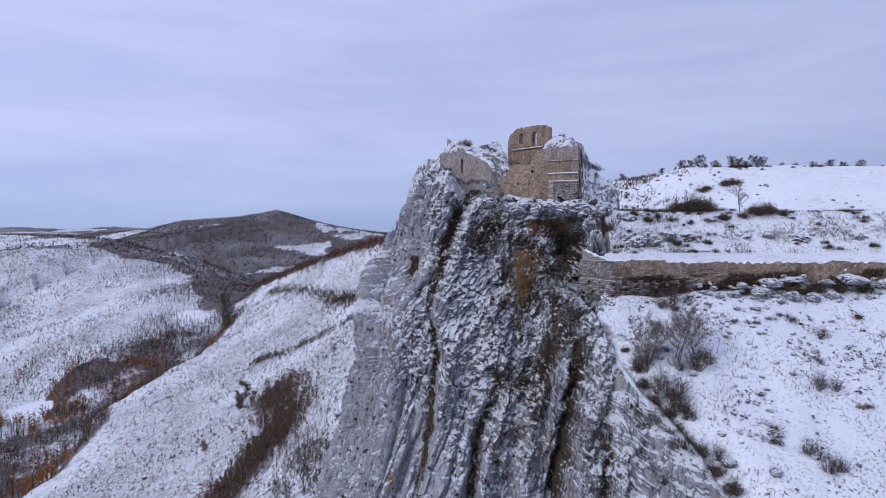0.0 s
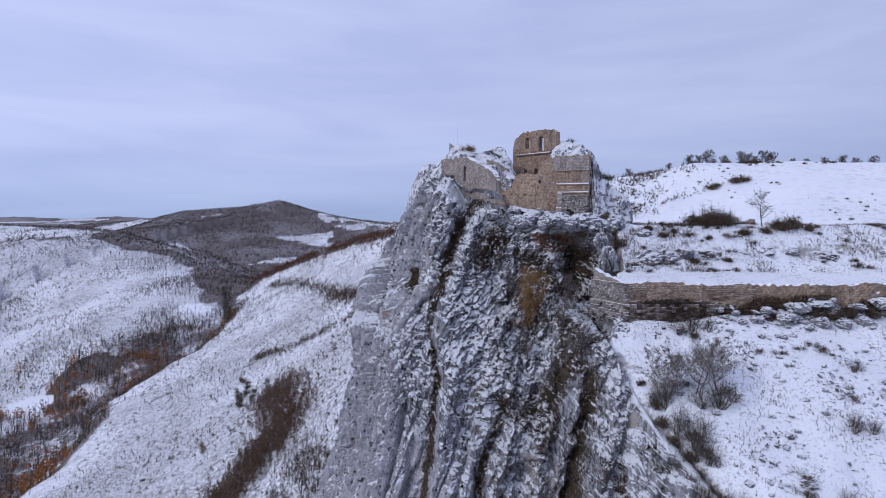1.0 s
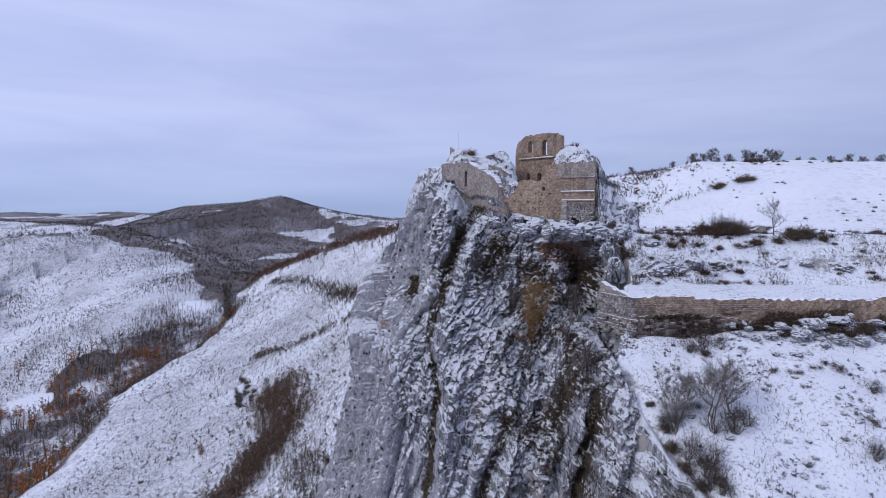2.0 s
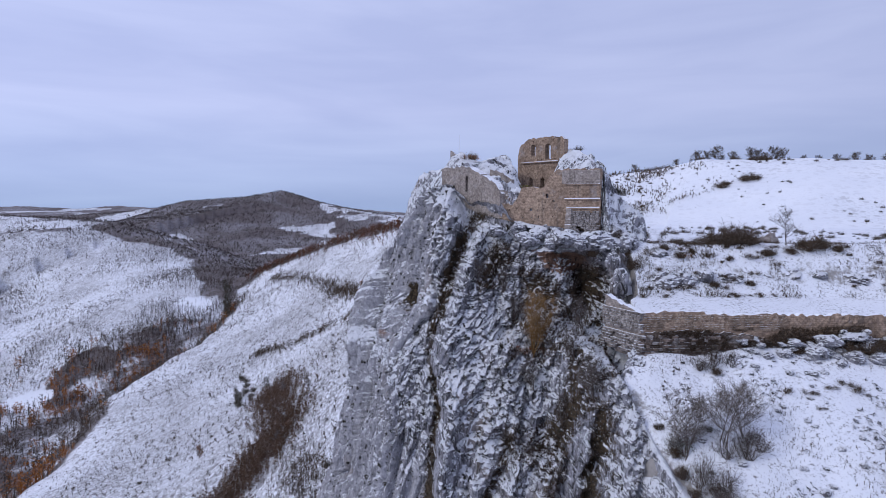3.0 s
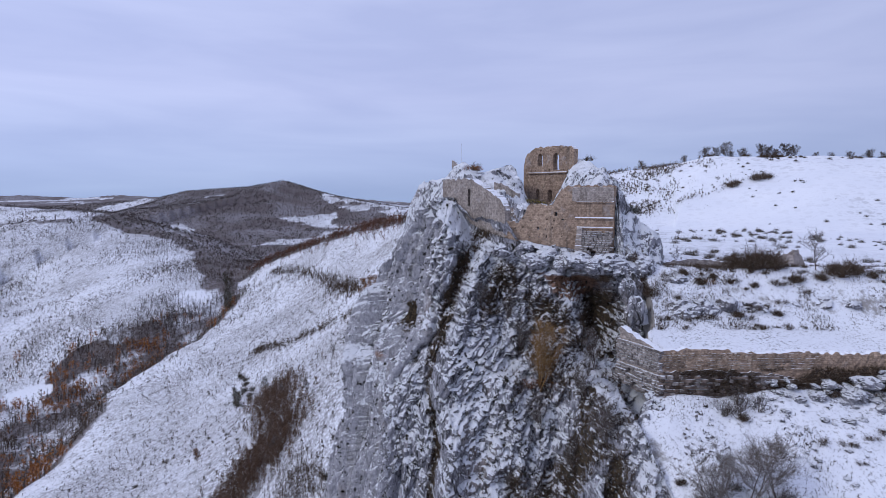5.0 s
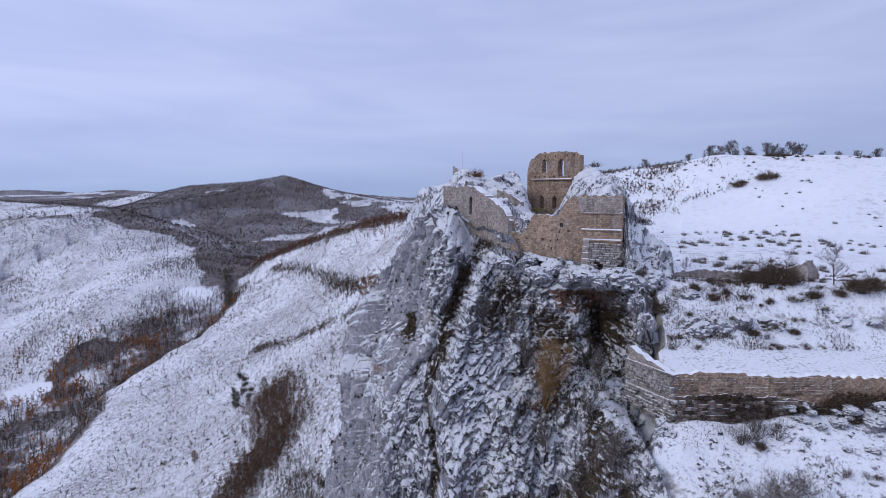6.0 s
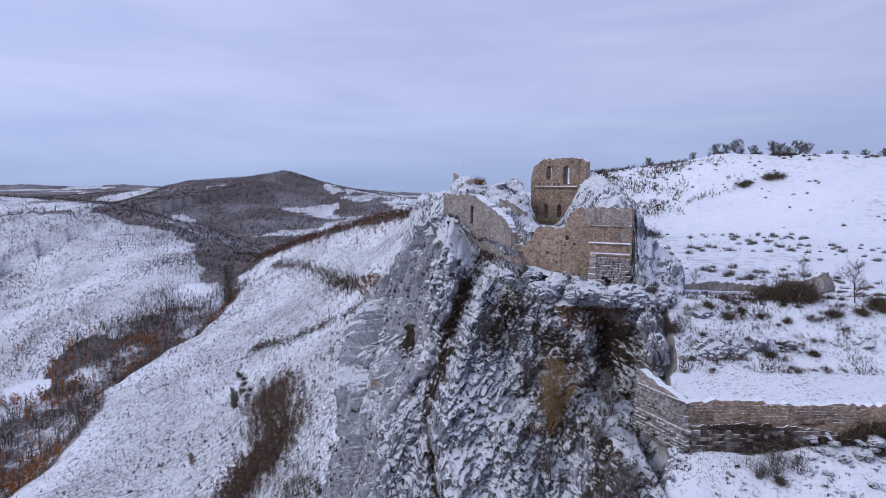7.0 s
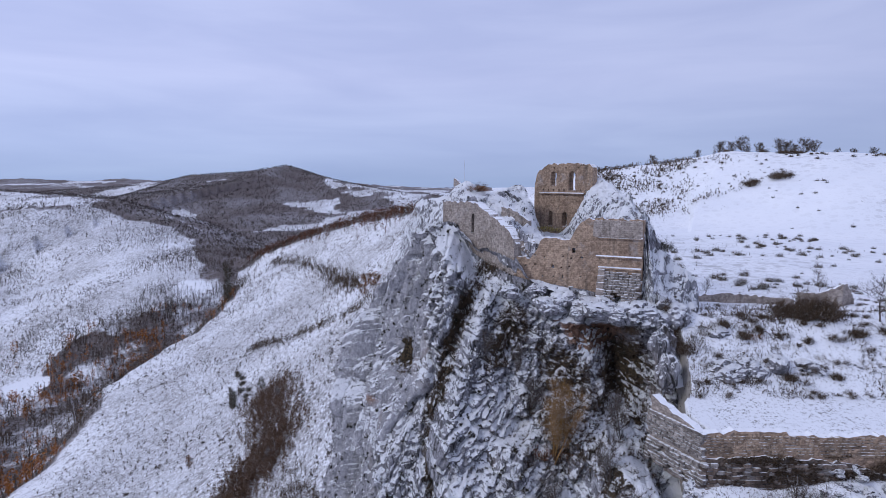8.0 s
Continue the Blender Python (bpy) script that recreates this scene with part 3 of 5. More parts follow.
def broken(s, y, z, slab):
    """How far the broken rock stands out, in metres: tall pillars, blocks and chips; mostly pillars on the smooth slabs."""
    lean = s - 0.16 * z
    warp = fbm(s / 6, y / 6, z / 8, 3, 61)
    tall, gap = blocks(lean / 4.6 + 0.35 * warp, 0 * s + 0.3, z / 48 + 0.2 * warp, 75)
    slim, gap2 = blocks(lean / 1.9 + 0.5 * warp, 0 * s + 0.3, z / 15 + 0.4 * warp, 79)
    big, crack = blocks(lean / 2.6 + 0.5 * warp, y / 3.4, z / 2.9 + 0.5 * warp, 71)
    mid, crack2 = blocks(lean / 1.25 + warp, y / 1.5, z / 1.2 + warp, 81)
    small, _ = blocks(lean / 0.55 + warp, y / 0.8, z / 0.55, 91)
    out = 2.4 * (tall - 0.5) + 2.4 * np.sqrt(np.clip(gap, 0, 0.6)) + 1.0 * (slim - 0.5) + 1.2 * np.sqrt(np.clip(gap2, 0, 0.5)) - 2.3
    rough = 1.25 * (big - 0.5) - 0.35 * smooth(0.10, 0, crack) + 0.75 * (mid - 0.5) - 0.2 * smooth(0.12, 0, crack2) + 0.26 * (small - 0.5)
    dents = 0.5 * fbm(s / 1.5, y / 1.5, z / 2.2, 4, 101)
    wide, gap3 = blocks(s / 8.5 + 0.5 * warp, 0 * s + 0.3, z / 40 + 0.4 * warp, 85)
    wide = (4.2 * (wide - 0.5) + 2.6 * np.sqrt(np.clip(gap3, 0, 0.6)) - 1.4) * smooth(-2, -8, s)
    return out * (0.55 + 0.45 * slab) * (1 + 0.6 * smooth(-2, -8, s)) + wide + rough * (1 - 0.66 * slab) + dents


def slab_share(x, z, west):
    """How smooth the rock is: the west slab, its far side, the lower pillars and the gully's east rib are."""
    upper = smooth(-1.5, 1.5, z - shelf_height(x)) * smooth(-1.0, -3.5, x) * smooth(73, 66, z)
    low = smooth(36, 22, z) * smooth(4, -6, x) * 0.85 + smooth(34, 24, z) * 0.55
    east = 0.45 * smooth(20.5, 22, x) * smooth(47, 43, z)
    return np.clip(np.maximum(np.maximum(upper, low), np.maximum(east, 0.8 * west * smooth(74, 68, z))), 0, 1)


def build_cliff():
    across = np.concatenate([np.arange(-75, -46, 0.8), np.arange(-46, 36, 0.15), np.arange(36, 56, 0.5)])
    rise = np.concatenate([np.linspace(0, 0.40, 40, endpoint=False), np.linspace(0.40, 1, 500)])
    v, s = np.meshgrid(rise, across, indexing="ij")
    ridge = np.interp(s, [-75, -60, -50, -42, -34, -26, -18, -8, 0], [0, 15, 38, 50, 60, 66, 70.5, 73.5, 74.4])
    top = np.where(s < 0, ridge, rim_height(s - 0.4))
    z = -45 + v * (top + 45)
    # a bend in plan: the front runs east, the west side runs back into the hill
    bend = np.where(z > 47, 1.2, 1.8)
    back = bend * np.logaddexp(0, -s / bend)
    west = 1 / (1 + np.exp(np.clip(s / bend, -40, 40)))
    corner, slant = np.interp(z, *CORNER), np.interp(z, *SLANT)
    x = corner + s + back * (1 - slant) + 0.035 * np.maximum(0, -46 - s) ** 2
    y = front_line(np.maximum(x, corner - 1), z) + 0.93 * back
    nx, ny = -0.92 * west, -(1 - west) - 0.35 * west
    size = np.hypot(nx, ny)
    slab = slab_share(x, z, west)
    xs = np.interp(z, [20, 47], [2.5, 0.0])
    buried = smooth(24.5, 27, x + xs) * smooth(52, 48, z) * smooth(44, 47, z - 0.62 * (np.interp(x, *SLOPE_EDGE) - 95))
    out = carved(x, z, west) + broken(s, y, z, slab) * (1 - 0.7 * buried)
    # the rim carries the castle's walls
    rim = smooth(-4.5, -0.5, z - top) * smooth(27, 25.5, x) * smooth(-3, 0, x)
    out = out * (1 - rim)
    y = y + (np.where(x > -3, wall_line(x), y) - 0.2 - y) * rim
    x2, y2 = x + out * nx / size, y + out * ny / size
    # ledges: the rock climbs in steep risers and flat treads
    warp = fbm(s / 7, y / 7, z / 10, 3, 95)
    high = (z / 2.7 + 0.12 * s + 1.4 * warp) % 1.0
    tread = 1.9 * (smooth(0.35, 1.0, high) - high)
    low = (z / 0.95 + 0.2 * s + 2.4 * warp) % 1.0
    tread = tread * smooth(-0.25, 0.25, fbm(s / 4, y / 4, z / 5, 2, 99)) + 0.4 * (smooth(0.3, 1.0, low) - low)
    z2 = z + (tread * (1 - 0.85 * slab) * (1 - west) * (1 - buried) + 0.5 * fbm(x / 2.2, z / 2.2, y / 2.2, 3, 121)) * smooth(1.0, 0.96, v) * smooth(-5, 5, z)
    # scrub in the gullies, plus shade put into crevices, overhang hollow and cave
    growth_and_shade = (rib(x, z, [(44, -3.0, 0.2), (50, -1.8, 0.8), (57.7, 0.1, 1.0), (62, 2.4, 1.0), (67, 5.6, 0.9), (70, 7, 0.3)], 1.5)
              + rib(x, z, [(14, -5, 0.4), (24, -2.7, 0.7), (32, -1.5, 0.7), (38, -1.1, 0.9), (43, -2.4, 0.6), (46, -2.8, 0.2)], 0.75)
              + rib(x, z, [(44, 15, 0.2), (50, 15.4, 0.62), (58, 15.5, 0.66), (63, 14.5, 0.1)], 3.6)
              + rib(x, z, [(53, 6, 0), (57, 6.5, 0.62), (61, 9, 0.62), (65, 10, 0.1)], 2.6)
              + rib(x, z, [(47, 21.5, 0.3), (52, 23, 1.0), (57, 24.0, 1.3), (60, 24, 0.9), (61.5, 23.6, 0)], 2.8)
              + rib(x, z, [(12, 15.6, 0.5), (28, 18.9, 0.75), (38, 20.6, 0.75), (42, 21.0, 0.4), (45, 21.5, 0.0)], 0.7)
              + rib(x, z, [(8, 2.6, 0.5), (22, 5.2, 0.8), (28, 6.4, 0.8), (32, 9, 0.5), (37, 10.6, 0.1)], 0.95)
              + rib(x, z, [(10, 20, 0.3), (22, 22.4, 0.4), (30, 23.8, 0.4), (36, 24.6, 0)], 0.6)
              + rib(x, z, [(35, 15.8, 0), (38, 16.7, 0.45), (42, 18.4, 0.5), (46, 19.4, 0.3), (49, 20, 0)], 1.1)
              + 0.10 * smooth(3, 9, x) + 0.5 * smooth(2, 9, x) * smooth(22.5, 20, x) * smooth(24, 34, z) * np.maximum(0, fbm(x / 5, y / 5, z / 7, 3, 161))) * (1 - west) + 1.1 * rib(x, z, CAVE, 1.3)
    cover = 0.0 + 0.07 * smooth(2, 8, x) - 0.17 * slab - 0.10 * smooth(40, 28, z) - 0.12 * smooth(0.0, 0.5, growth_and_shade - 0.6) - 0.05 * west
    cover = cover + 0.20 * smooth(20.0, 21.5, x) * smooth(48, 44, z) * smooth(18, 28, z) + 0.16 * smooth(-7, -1, z - top) + 0.25 * buried
    cover = cover + 0.30 * rib(x, z, [(48, -4.2, 0), (52, -3.4, 1), (58, -2.7, 1), (63, -1.6, 1), (67, -0.5, 0.4)], 1.0)
    cover = cover + 0.40 * rib(x, z, [(46.8, 9.2, 0), (47.8, 9.2, 1), (49.2, 9.4, 1), (50.5, 9.6, 0)], 1.6)
    ochre = rib(x, z, [(57.5, 21, 0), (59.6, 20.6, 1.2), (61.6, 20.2, 1.5), (62.8, 19, 0)], 4.2) + rib(x, z, [(61.5, 15, 0), (63, 15.5, 0.6), (67, 17, 0.6)], 0.8)
    ochre = ochre + rib(x, z, [(42, -13, 0), (45, -12.5, 0.55), (48, -12, 0)], 0.9) + rib(x, z, [(12, -9.8, 0), (18, -8.6, 0.7), (22, -8.2, 0)], 1.2)
    growth_and_shade, cover = np.maximum(growth_and_shade - 0.9 * ochre, 0), cover - 0.35 * smooth(0.3, 0.9, ochre)
    ob = tagged(new("cliff", grid_mesh("cliff", x2, y2, z2, ROCK, (("growth_and_shade", growth_and_shade), ("cover", cover), ("ochre", ochre), ("pale", slab)))),
                "grey limestone cliff with fluted faces, snow ledges and scrub", "cliff", kind="structure")
    keep_in = (west < 0.5) & (z > -10) & (buried < 0.3) & (x < 30)
    faces = (s > -46) & (z > 5) & (buried < 0.5) & (x < 30)
    return ob, np.stack([x2, y2, z2, growth_and_shade], -1)[keep_in], np.stack([x2, y2, z2], -1)[faces]


cliff, cliff_places, cliff_faces = build_cliff()


def on_cliff(x, z, size):
    """A spot for a plant rooted in the cliff's face."""
    p = cliff_places[np.argmin((cliff_places[:, 0] - x) ** 2 + (cliff_places[:, 2] - z) ** 2)]
    return float(p[0]), float(p[1]) + 0.2, size, float(p[2]) - 0.2


def mound(x, y, cx, cy, top, fall, sx=1.0, sy=1.0):
    return top - fall * (np.sqrt(((x - cx) / sx) ** 2 + ((y - cy) / sy) ** 2 + 2.0) - 1.4)


def crag_height(x, y):
    inside = y - wall_line(x)
    bumps = fbm(x / 4, y / 4, 0 * x, 4, 131)
    core = np.interp(x, [-2, 0, 7, 11, 14, 19, 22, 26, 28, 31, 33.3, 35, 38], [76.5, 76.5, 74.5, 73.2, 72.2, 72.4, 75.3, 74.6, 71.4, 70.6, 68.5, 63, 57])
    core = core + 0.16 * np.clip(inside - 1, 0, 20) * smooth(20, 8, x)
    core = larger(core, mound(x, y, 3.2, 140.5, 80.6, 0.8, 1.1, 1.2), 1.2)
    core = larger(core, mound(x, y, 10.4, 139.5, 79.8, 0.9, 2.2, 1.3), 1.0)
    core = larger(core, mound(x + 1.6 * np.maximum(0, x - 26.0), y, 25.6, 138, 81.2, 0.85, 0.95, 3.2), 1.0)
    core = core - (core - 72.0) * smooth(13.6, 16.0, x + 0.05 * (y - 130)) * smooth(23.5, 18.8, x) * smooth(118, 121, y) * smooth(146, 143, y)
    core = core - 25 * smooth(150, 168, y) - 14 * smooth(33.5, 38, x)
    outside = rim_height(x) - 0.3 + 0.6 * np.minimum(inside + 0.3, 0)
    within = inside - 1.6 * smooth(2, 4.5, x) * smooth(11, 9, x)
    west = outside + (core - outside) * smooth(0.3, 1.3, within)
    east = core + 2.4 * np.minimum(y - 117.0 + 1.2 * bumps, 0)
    east = np.maximum(east, np.minimum(core - 3, 59.5 + 1.0 * (y - 112)))
    z = west + (east - west) * smooth(25.8, 26.8, x)
    # towards the west the top comes down to the ridge over the slab
    edge, ridge = -0.2 - 0.55 * (y - 135), 74.2 - 0.5 * np.maximum(0, y - 134)
    z = ridge - 1.2 + (z - ridge + 1.2) * smooth(-0.5, 4.5, x - edge) - 30 * smooth(-0.3, -3, x - edge)
    return z + 0.8 * bumps


def build_crag_top():
    x, back = np.meshgrid(np.arange(-12, 40, 0.2), np.concatenate([np.arange(0, 30, 0.2), np.arange(30, 56, 0.5)]), indexing="ij")
    front = wall_line(x) - 1.3
    y = front + (108.5 - front) * smooth(25.9, 26.7, x) + back
    z = crag_height(x, y)
    lump, crack = blocks(x / 2.2, y / 2.2, z / 2.2, 141)
    small, _ = blocks(x / 0.7, y / 0.7, z / 0.7, 151)
    rough = smooth(0.0, 0.5, fbm(x / 5, y / 5, 0 * x, 3, 145) + 0.25) * 0.8 + 0.2
    z = z + (1.5 * (lump - 0.5) + 0.5 * (small - 0.5) - 0.5 * smooth(0.1, 0, crack)) * rough
    x = x + 0.7 * fbm(x / 2, y / 2, z / 2, 3, 171)
    y = y + 0.7 * fbm(y / 2, z / 2, x / 2, 3, 173) * smooth(0, 1.5, back)
    return tagged(new("crag_top", grid_mesh("crag_top", x, y, z, ROCK, (("growth_and_shade", 0.05 + 0.4 * smooth(0.15, 0.5, fbm(x / 3, y / 3, 0 * x, 3, 147))), ("cover", 0.2 + 0 * x), ("ochre", 0 * x)), False)),
                  "snow-covered rocky top of the crag round the ruin", "rock", kind="structure")


crag_top = build_crag_top()

# ---- parts and things ----


def part(name, bm, material, parent=None, label=""):
    """Links a bmesh as one mesh object, under a thing or a part."""
    mesh = bpy.data.meshes.new(name)
    bm.to_mesh(mesh)
    bm.free()
    mesh.materials.append(material)
    ob = new(name, mesh)
    if parent:
        ob.parent = parent
    return tagged(ob, label)


def wall_bm(a, b, thick, tops, foot, holes=(), res=0.22, rough=0.10, seed=0):
    """A ruined wall from a to b in plan (its front on the right hand of a to b), with a ragged top given as (share, height) pairs,
    a foot height as (share, height) pairs, and openings (share, half width, low, high, arched)."""
    length = math.hypot(b[0] - a[0], b[1] - a[1])
    ux, uy = (b[0] - a[0]) / length, (b[1] - a[1]) / length
    nx, ny = -uy, ux
    cols = max(2, round(length / res))
    low, high = min(h for _, h in foot), max(h for _, h in tops) + 0.2
    rows = max(2, round((high - low) / res))
    step = (high - low) / rows
    peak = [float(np.interp(i / cols, *zip(*tops))) + 0.22 * noise.noise((i / cols * length * 1.1, seed, 0)) + 0.16 * noise.cell((i / cols * length * 1.6, seed, 0)) - 0.1
            for i in range(cols + 1)]
    floor_at = [float(np.interp(i / cols, *zip(*foot))) for i in range(cols + 1)]

    def open_at(i, j):
        s, z = (i + 0.5) / cols * length, low + (j + 0.5) * step
        if low + j * step > max(peak[i], peak[i + 1]) - 0.05 or low + (j + 1) * step < min(floor_at[i], floor_at[i + 1]):
            return True
        for hs, half, h0, h1, arched in holes:
            d = abs(s - hs * length)
            if d < half and h0 < z < (h1 - half + math.sqrt(half * half - d * d) if arched else h1):
                return True
        return False

    bm = bmesh.new()
    cells = {(i, j) for i in range(cols) for j in range(rows) if not open_at(i, j)}
    verts = {}

    def vert(i, j, side):
        key = (i, j, side)
        if key not in verts:
            s, z = i / cols * length, min(low + j * step, peak[i] + 0.06 * side * noise.noise((i * 1.7, seed, 5)))
            off = rough * noise.noise((s * 1.3, z * 1.3, seed + side)) + 0.6 * rough * noise.noise((s * 4, z * 4, seed + side))
            d = thick * side + off
            e = 0.05 * noise.noise((s * 2.1, z * 2.1, seed + 9))
            verts[key] = bm.verts.new((a[0] + ux * (s + e) + nx * d, a[1] + uy * (s + e) + ny * d, z + e))
        return verts[key]

    for i, j in cells:
        bm.faces.new([vert(i, j, 0), vert(i + 1, j, 0), vert(i + 1, j + 1, 0), vert(i, j + 1, 0)])
        bm.faces.new([vert(i, j + 1, 1), vert(i + 1, j + 1, 1), vert(i + 1, j, 1), vert(i, j, 1)])
        for di, dj, p, q in ((-1, 0, (i, j), (i, j + 1)), (1, 0, (i + 1, j + 1), (i + 1, j)), (0, -1, (i + 1, j), (i, j)), (0, 1, (i, j + 1), (i + 1, j + 1))):
            if (i + di, j + dj) not in cells:
                bm.faces.new([vert(*p, 0), vert(*q, 0), vert(*q, 1), vert(*p, 1)])
    bmesh.ops.recalc_face_normals(bm, faces=bm.faces)
    return bm


castle = tagged(new("castle_ruin"), "ruined tan stone castle with snow on its broken walls", "castle")
keep = part("keep_wall", wall_bm((15.4, 144.5), (23.6, 136.0), 1.4,
                                 [(0, 80.6), (0.04, 82.3), (0.08, 83.0), (0.2, 83.9), (0.28, 84.2), (0.55, 84.1), (0.95, 84.0), (1, 83.6)], [(0, 71), (1, 71)],
                                 [(0.34, 0.62, 80.4, 82.75, True), (0.66, 0.68, 79.6, 82.75, True), (0.30, 0.42, 73.4, 76.0, True), (0.55, 0.5, 73.4, 75.9, True)]
                                 + [(0.16 + 0.093 * k, 0.14, 79.5, 79.78, False) for k in range(9)] + [(0.14 + 0.21 * k, 0.15, 83.2, 83.5, False) for k in range(4)], res=0.15, seed=3),
            WALL_TAN, castle)
curtain = part("curtain_wall", wall_bm((9.6, 121.9), (25.8, 115.1), 1.6,
                                       [(0, 70.2), (0.14, 70.4), (0.19, 71.4), (0.22, 72.6), (0.26, 73.2), (0.34, 73.35), (0.42, 73.2), (0.46, 73.35), (0.50, 74.6), (0.53, 75.6), (0.60, 76.2), (1, 76.2)],
                                       [(0, 66.5), (0.3, 65.4), (0.68, 64.5), (1, 64.0)], [(0.485, 0.2, 71.2, 72.0, False)] + [(0.10 + 0.075 * (k % 7) + 0.022 * noise.noise((k * 3.7, 1, 0)), 0.11, 67.8 + 1.4 * (k // 7) + 0.5 * noise.noise((k * 5.3, 2, 0)), 68.05 + 1.4 * (k // 7) + 0.5 * noise.noise((k * 5.3, 2, 0)), False) for k in range(21) if k % 4 != 1], seed=5), WALL_TAN, castle)
west = part("west_wall", wall_bm((4.4, 132.8), (9.7, 121.8), 1.5, [(0, 77.7), (0.08, 77.3), (0.4, 76.0), (0.75, 74.6), (0.93, 73.4), (1, 72.2)], [(0, 68.0), (1, 66.4)], seed=7), WALL_GREY, castle)
corner = part("corner_wall", wall_bm((-0.7, 137.6), (4.5, 132.7), 1.5, [(0, 77.7), (0.8, 77.8), (1, 77.6)], [(0, 70), (1, 67.5)],
                                     [(0.93, 0.32, 72.7, 75.8, True)], res=0.2, seed=8), WALL_GREY, castle)
# the rubble core laid bare where the facing has fallen, and its snowy lower edge
core = part("rubble_core", wall_bm((9.9, 122.6), (14.4, 120.7), 1.2, [(0, 72.6), (0.5, 72.5), (0.9, 73.0), (1, 72.6)], [(0, 69.4), (1, 69.8)], res=0.2, rough=0.45, seed=9), WALL_RUBBLE, castle, "bare rubble core with snow in its hollows")
side = part("side_wall", wall_bm((25.8, 115.1), (29.2, 122.4), 1.5, [(0, 76.1), (0.5, 75.6), (1, 74)], [(0, 64), (1, 64)], seed=11), WALL_TAN, castle)



def box_bm(centre, u, size, seed=0, jitter=0.03):
    """A rough block with softened corners: centre, the direction of its length in plan, and its length, depth and height."""
    rng = random.Random(seed)
    bm = bmesh.new()
    bmesh.ops.create_cube(bm, size=1.0)
    bmesh.ops.bevel(bm, geom=list(bm.edges), offset=0.06, segments=1, affect="EDGES")
    n = (-u[1], u[0])
    for v in bm.verts:
        a, d, h = v.co.x * size[0], v.co.y * size[1], v.co.z * size[2]
        v.co = (centre[0] + u[0] * a + n[0] * d + rng.uniform(-jitter, jitter), centre[1] + u[1] * a + n[1] * d + rng.uniform(-jitter, jitter),
                centre[2] + h + rng.uniform(-jitter, jitter))
    return bm


ALONG = ((25.8 - 9.6) / 17.688, (115.1 - 122.2) / 17.688)


def on_curtain(share, out):
    """A place in plan on the curtain wall's front, that far in front of it."""
    return (9.6 + 16.2 * share + ALONG[1] * out, 122.2 - 7.1 * share - ALONG[0] * out)


# snow-catching string courses, the stepped foot and its buttress
for k, (z, a, b, out) in enumerate(((73.5, 0.67, 0.995, 0.16), (71.0, 0.66, 0.995, 0.2), (69.5, 0.68, 0.995, 0.22))):
    x, y = on_curtain((a + b) / 2, out / 2)
    ledge = part("string_course", box_bm((x, y, z), ALONG, ((b - a) * 17.7, out + 0.25, 0.16), 60 + k), WALL_TAN, castle, "thin ledge of stone with snow on it")
    part("snow_cap", box_bm((x, y, z + 0.15), ALONG, ((b - a) * 17.5, out + 0.2, 0.16), 65 + k, 0.04), PLAIN_SNOW, ledge, "line of fresh snow")
for k in range(6):
    x, y = on_curtain(0.71, 0.3 + 0.17 * k)
    part("buttress_block", box_bm((x, y, 69.0 - 0.85 * k), ALONG, (0.9 + 0.05 * k, 0.9 + 0.25 * k, 0.84), 110 + k), WALL_GREY, castle)
x, y = on_curtain(0.815, 0.08)
part("upper_facing", box_bm((x, y, 74.75), ALONG, (6.3, 0.4, 2.3), 120), WALL_GREY, castle, "greyer upper facing of the wall")
KEEP_ALONG = (8.2 / 11.81, -8.5 / 11.81)
ledge = part("keep_ledge", box_bm((19.3, 140.2, 79.0), KEEP_ALONG, (9.2, 0.45, 0.14), 121), WALL_TAN, castle, "snowy ledge across the keep")
part("snow_cap", box_bm((19.3, 140.2, 79.13), KEEP_ALONG, (9.1, 0.4, 0.13), 122, 0.05), PLAIN_SNOW, ledge, "line of fresh snow")
part("keep_return", wall_bm((16.6, 148.5), (15.5, 144.6), 1.2, [(0, 77), (0.6, 79.5), (1, 81)], [(0, 71), (1, 71)], seed=31), WALL_TAN, castle)
# broken inner walls
part("inner_wall", wall_bm((8.6, 132.0), (12.6, 129.4), 1.0, [(0, 77.2), (0.5, 76.4), (1, 75.2)], [(0, 72), (1, 71)], seed=33), WALL_GREY, castle)
part("inner_wall", wall_bm((1.0, 141.0), (2.2, 140.4), 0.8, [(0, 81.6), (0.5, 81.2), (1, 80.6)], [(0, 74), (1, 74)], seed=35), WALL_GREY, castle)

terrace_wall = tagged(new("terrace_wall"), "long ruined stone retaining wall below a snowy terrace", "retaining wall")
front_face = part("front_face", wall_bm((27.0, 97.0), (82.0, 97.4), 1.0, [(0, 55.1), (0.06, 55.5), (0.15, 55.3), (0.22, 55.0), (0.3, 55.2), (0.42, 54.9), (0.5, 55.1), (0.6, 54.9), (0.66, 55.3), (0.75, 55.0), (0.85, 55.3), (1, 55.2)],
                           [(0, 46.5), (1, 49.5)], res=0.3, rough=0.2, seed=13), WALL_TAN, terrace_wall)
footing = part("footing", wall_bm((27.6, 96.75), (46.0, 96.9), 0.6, [(0, 52.5), (0.25, 52.8), (0.5, 52.7), (0.8, 52.3), (1, 51.0)],
                        [(0, 46.0), (1, 48.5)], res=0.3, rough=0.18, seed=17), WALL_DARK, terrace_wall, "rough darker lower masonry with snow on its ledge")
end_face = part("end_face", wall_bm((23.9, 103.6), (27.0, 97.0), 1.0, [(0, 56.9), (1, 55.1)], [(0, 49.5), (1, 48.5)], res=0.33, rough=0.15, seed=15), WALL_GREY, terrace_wall)
low_wall = tagged(new("field_wall"), "low dry-stone wall capped with snow", "stone wall")
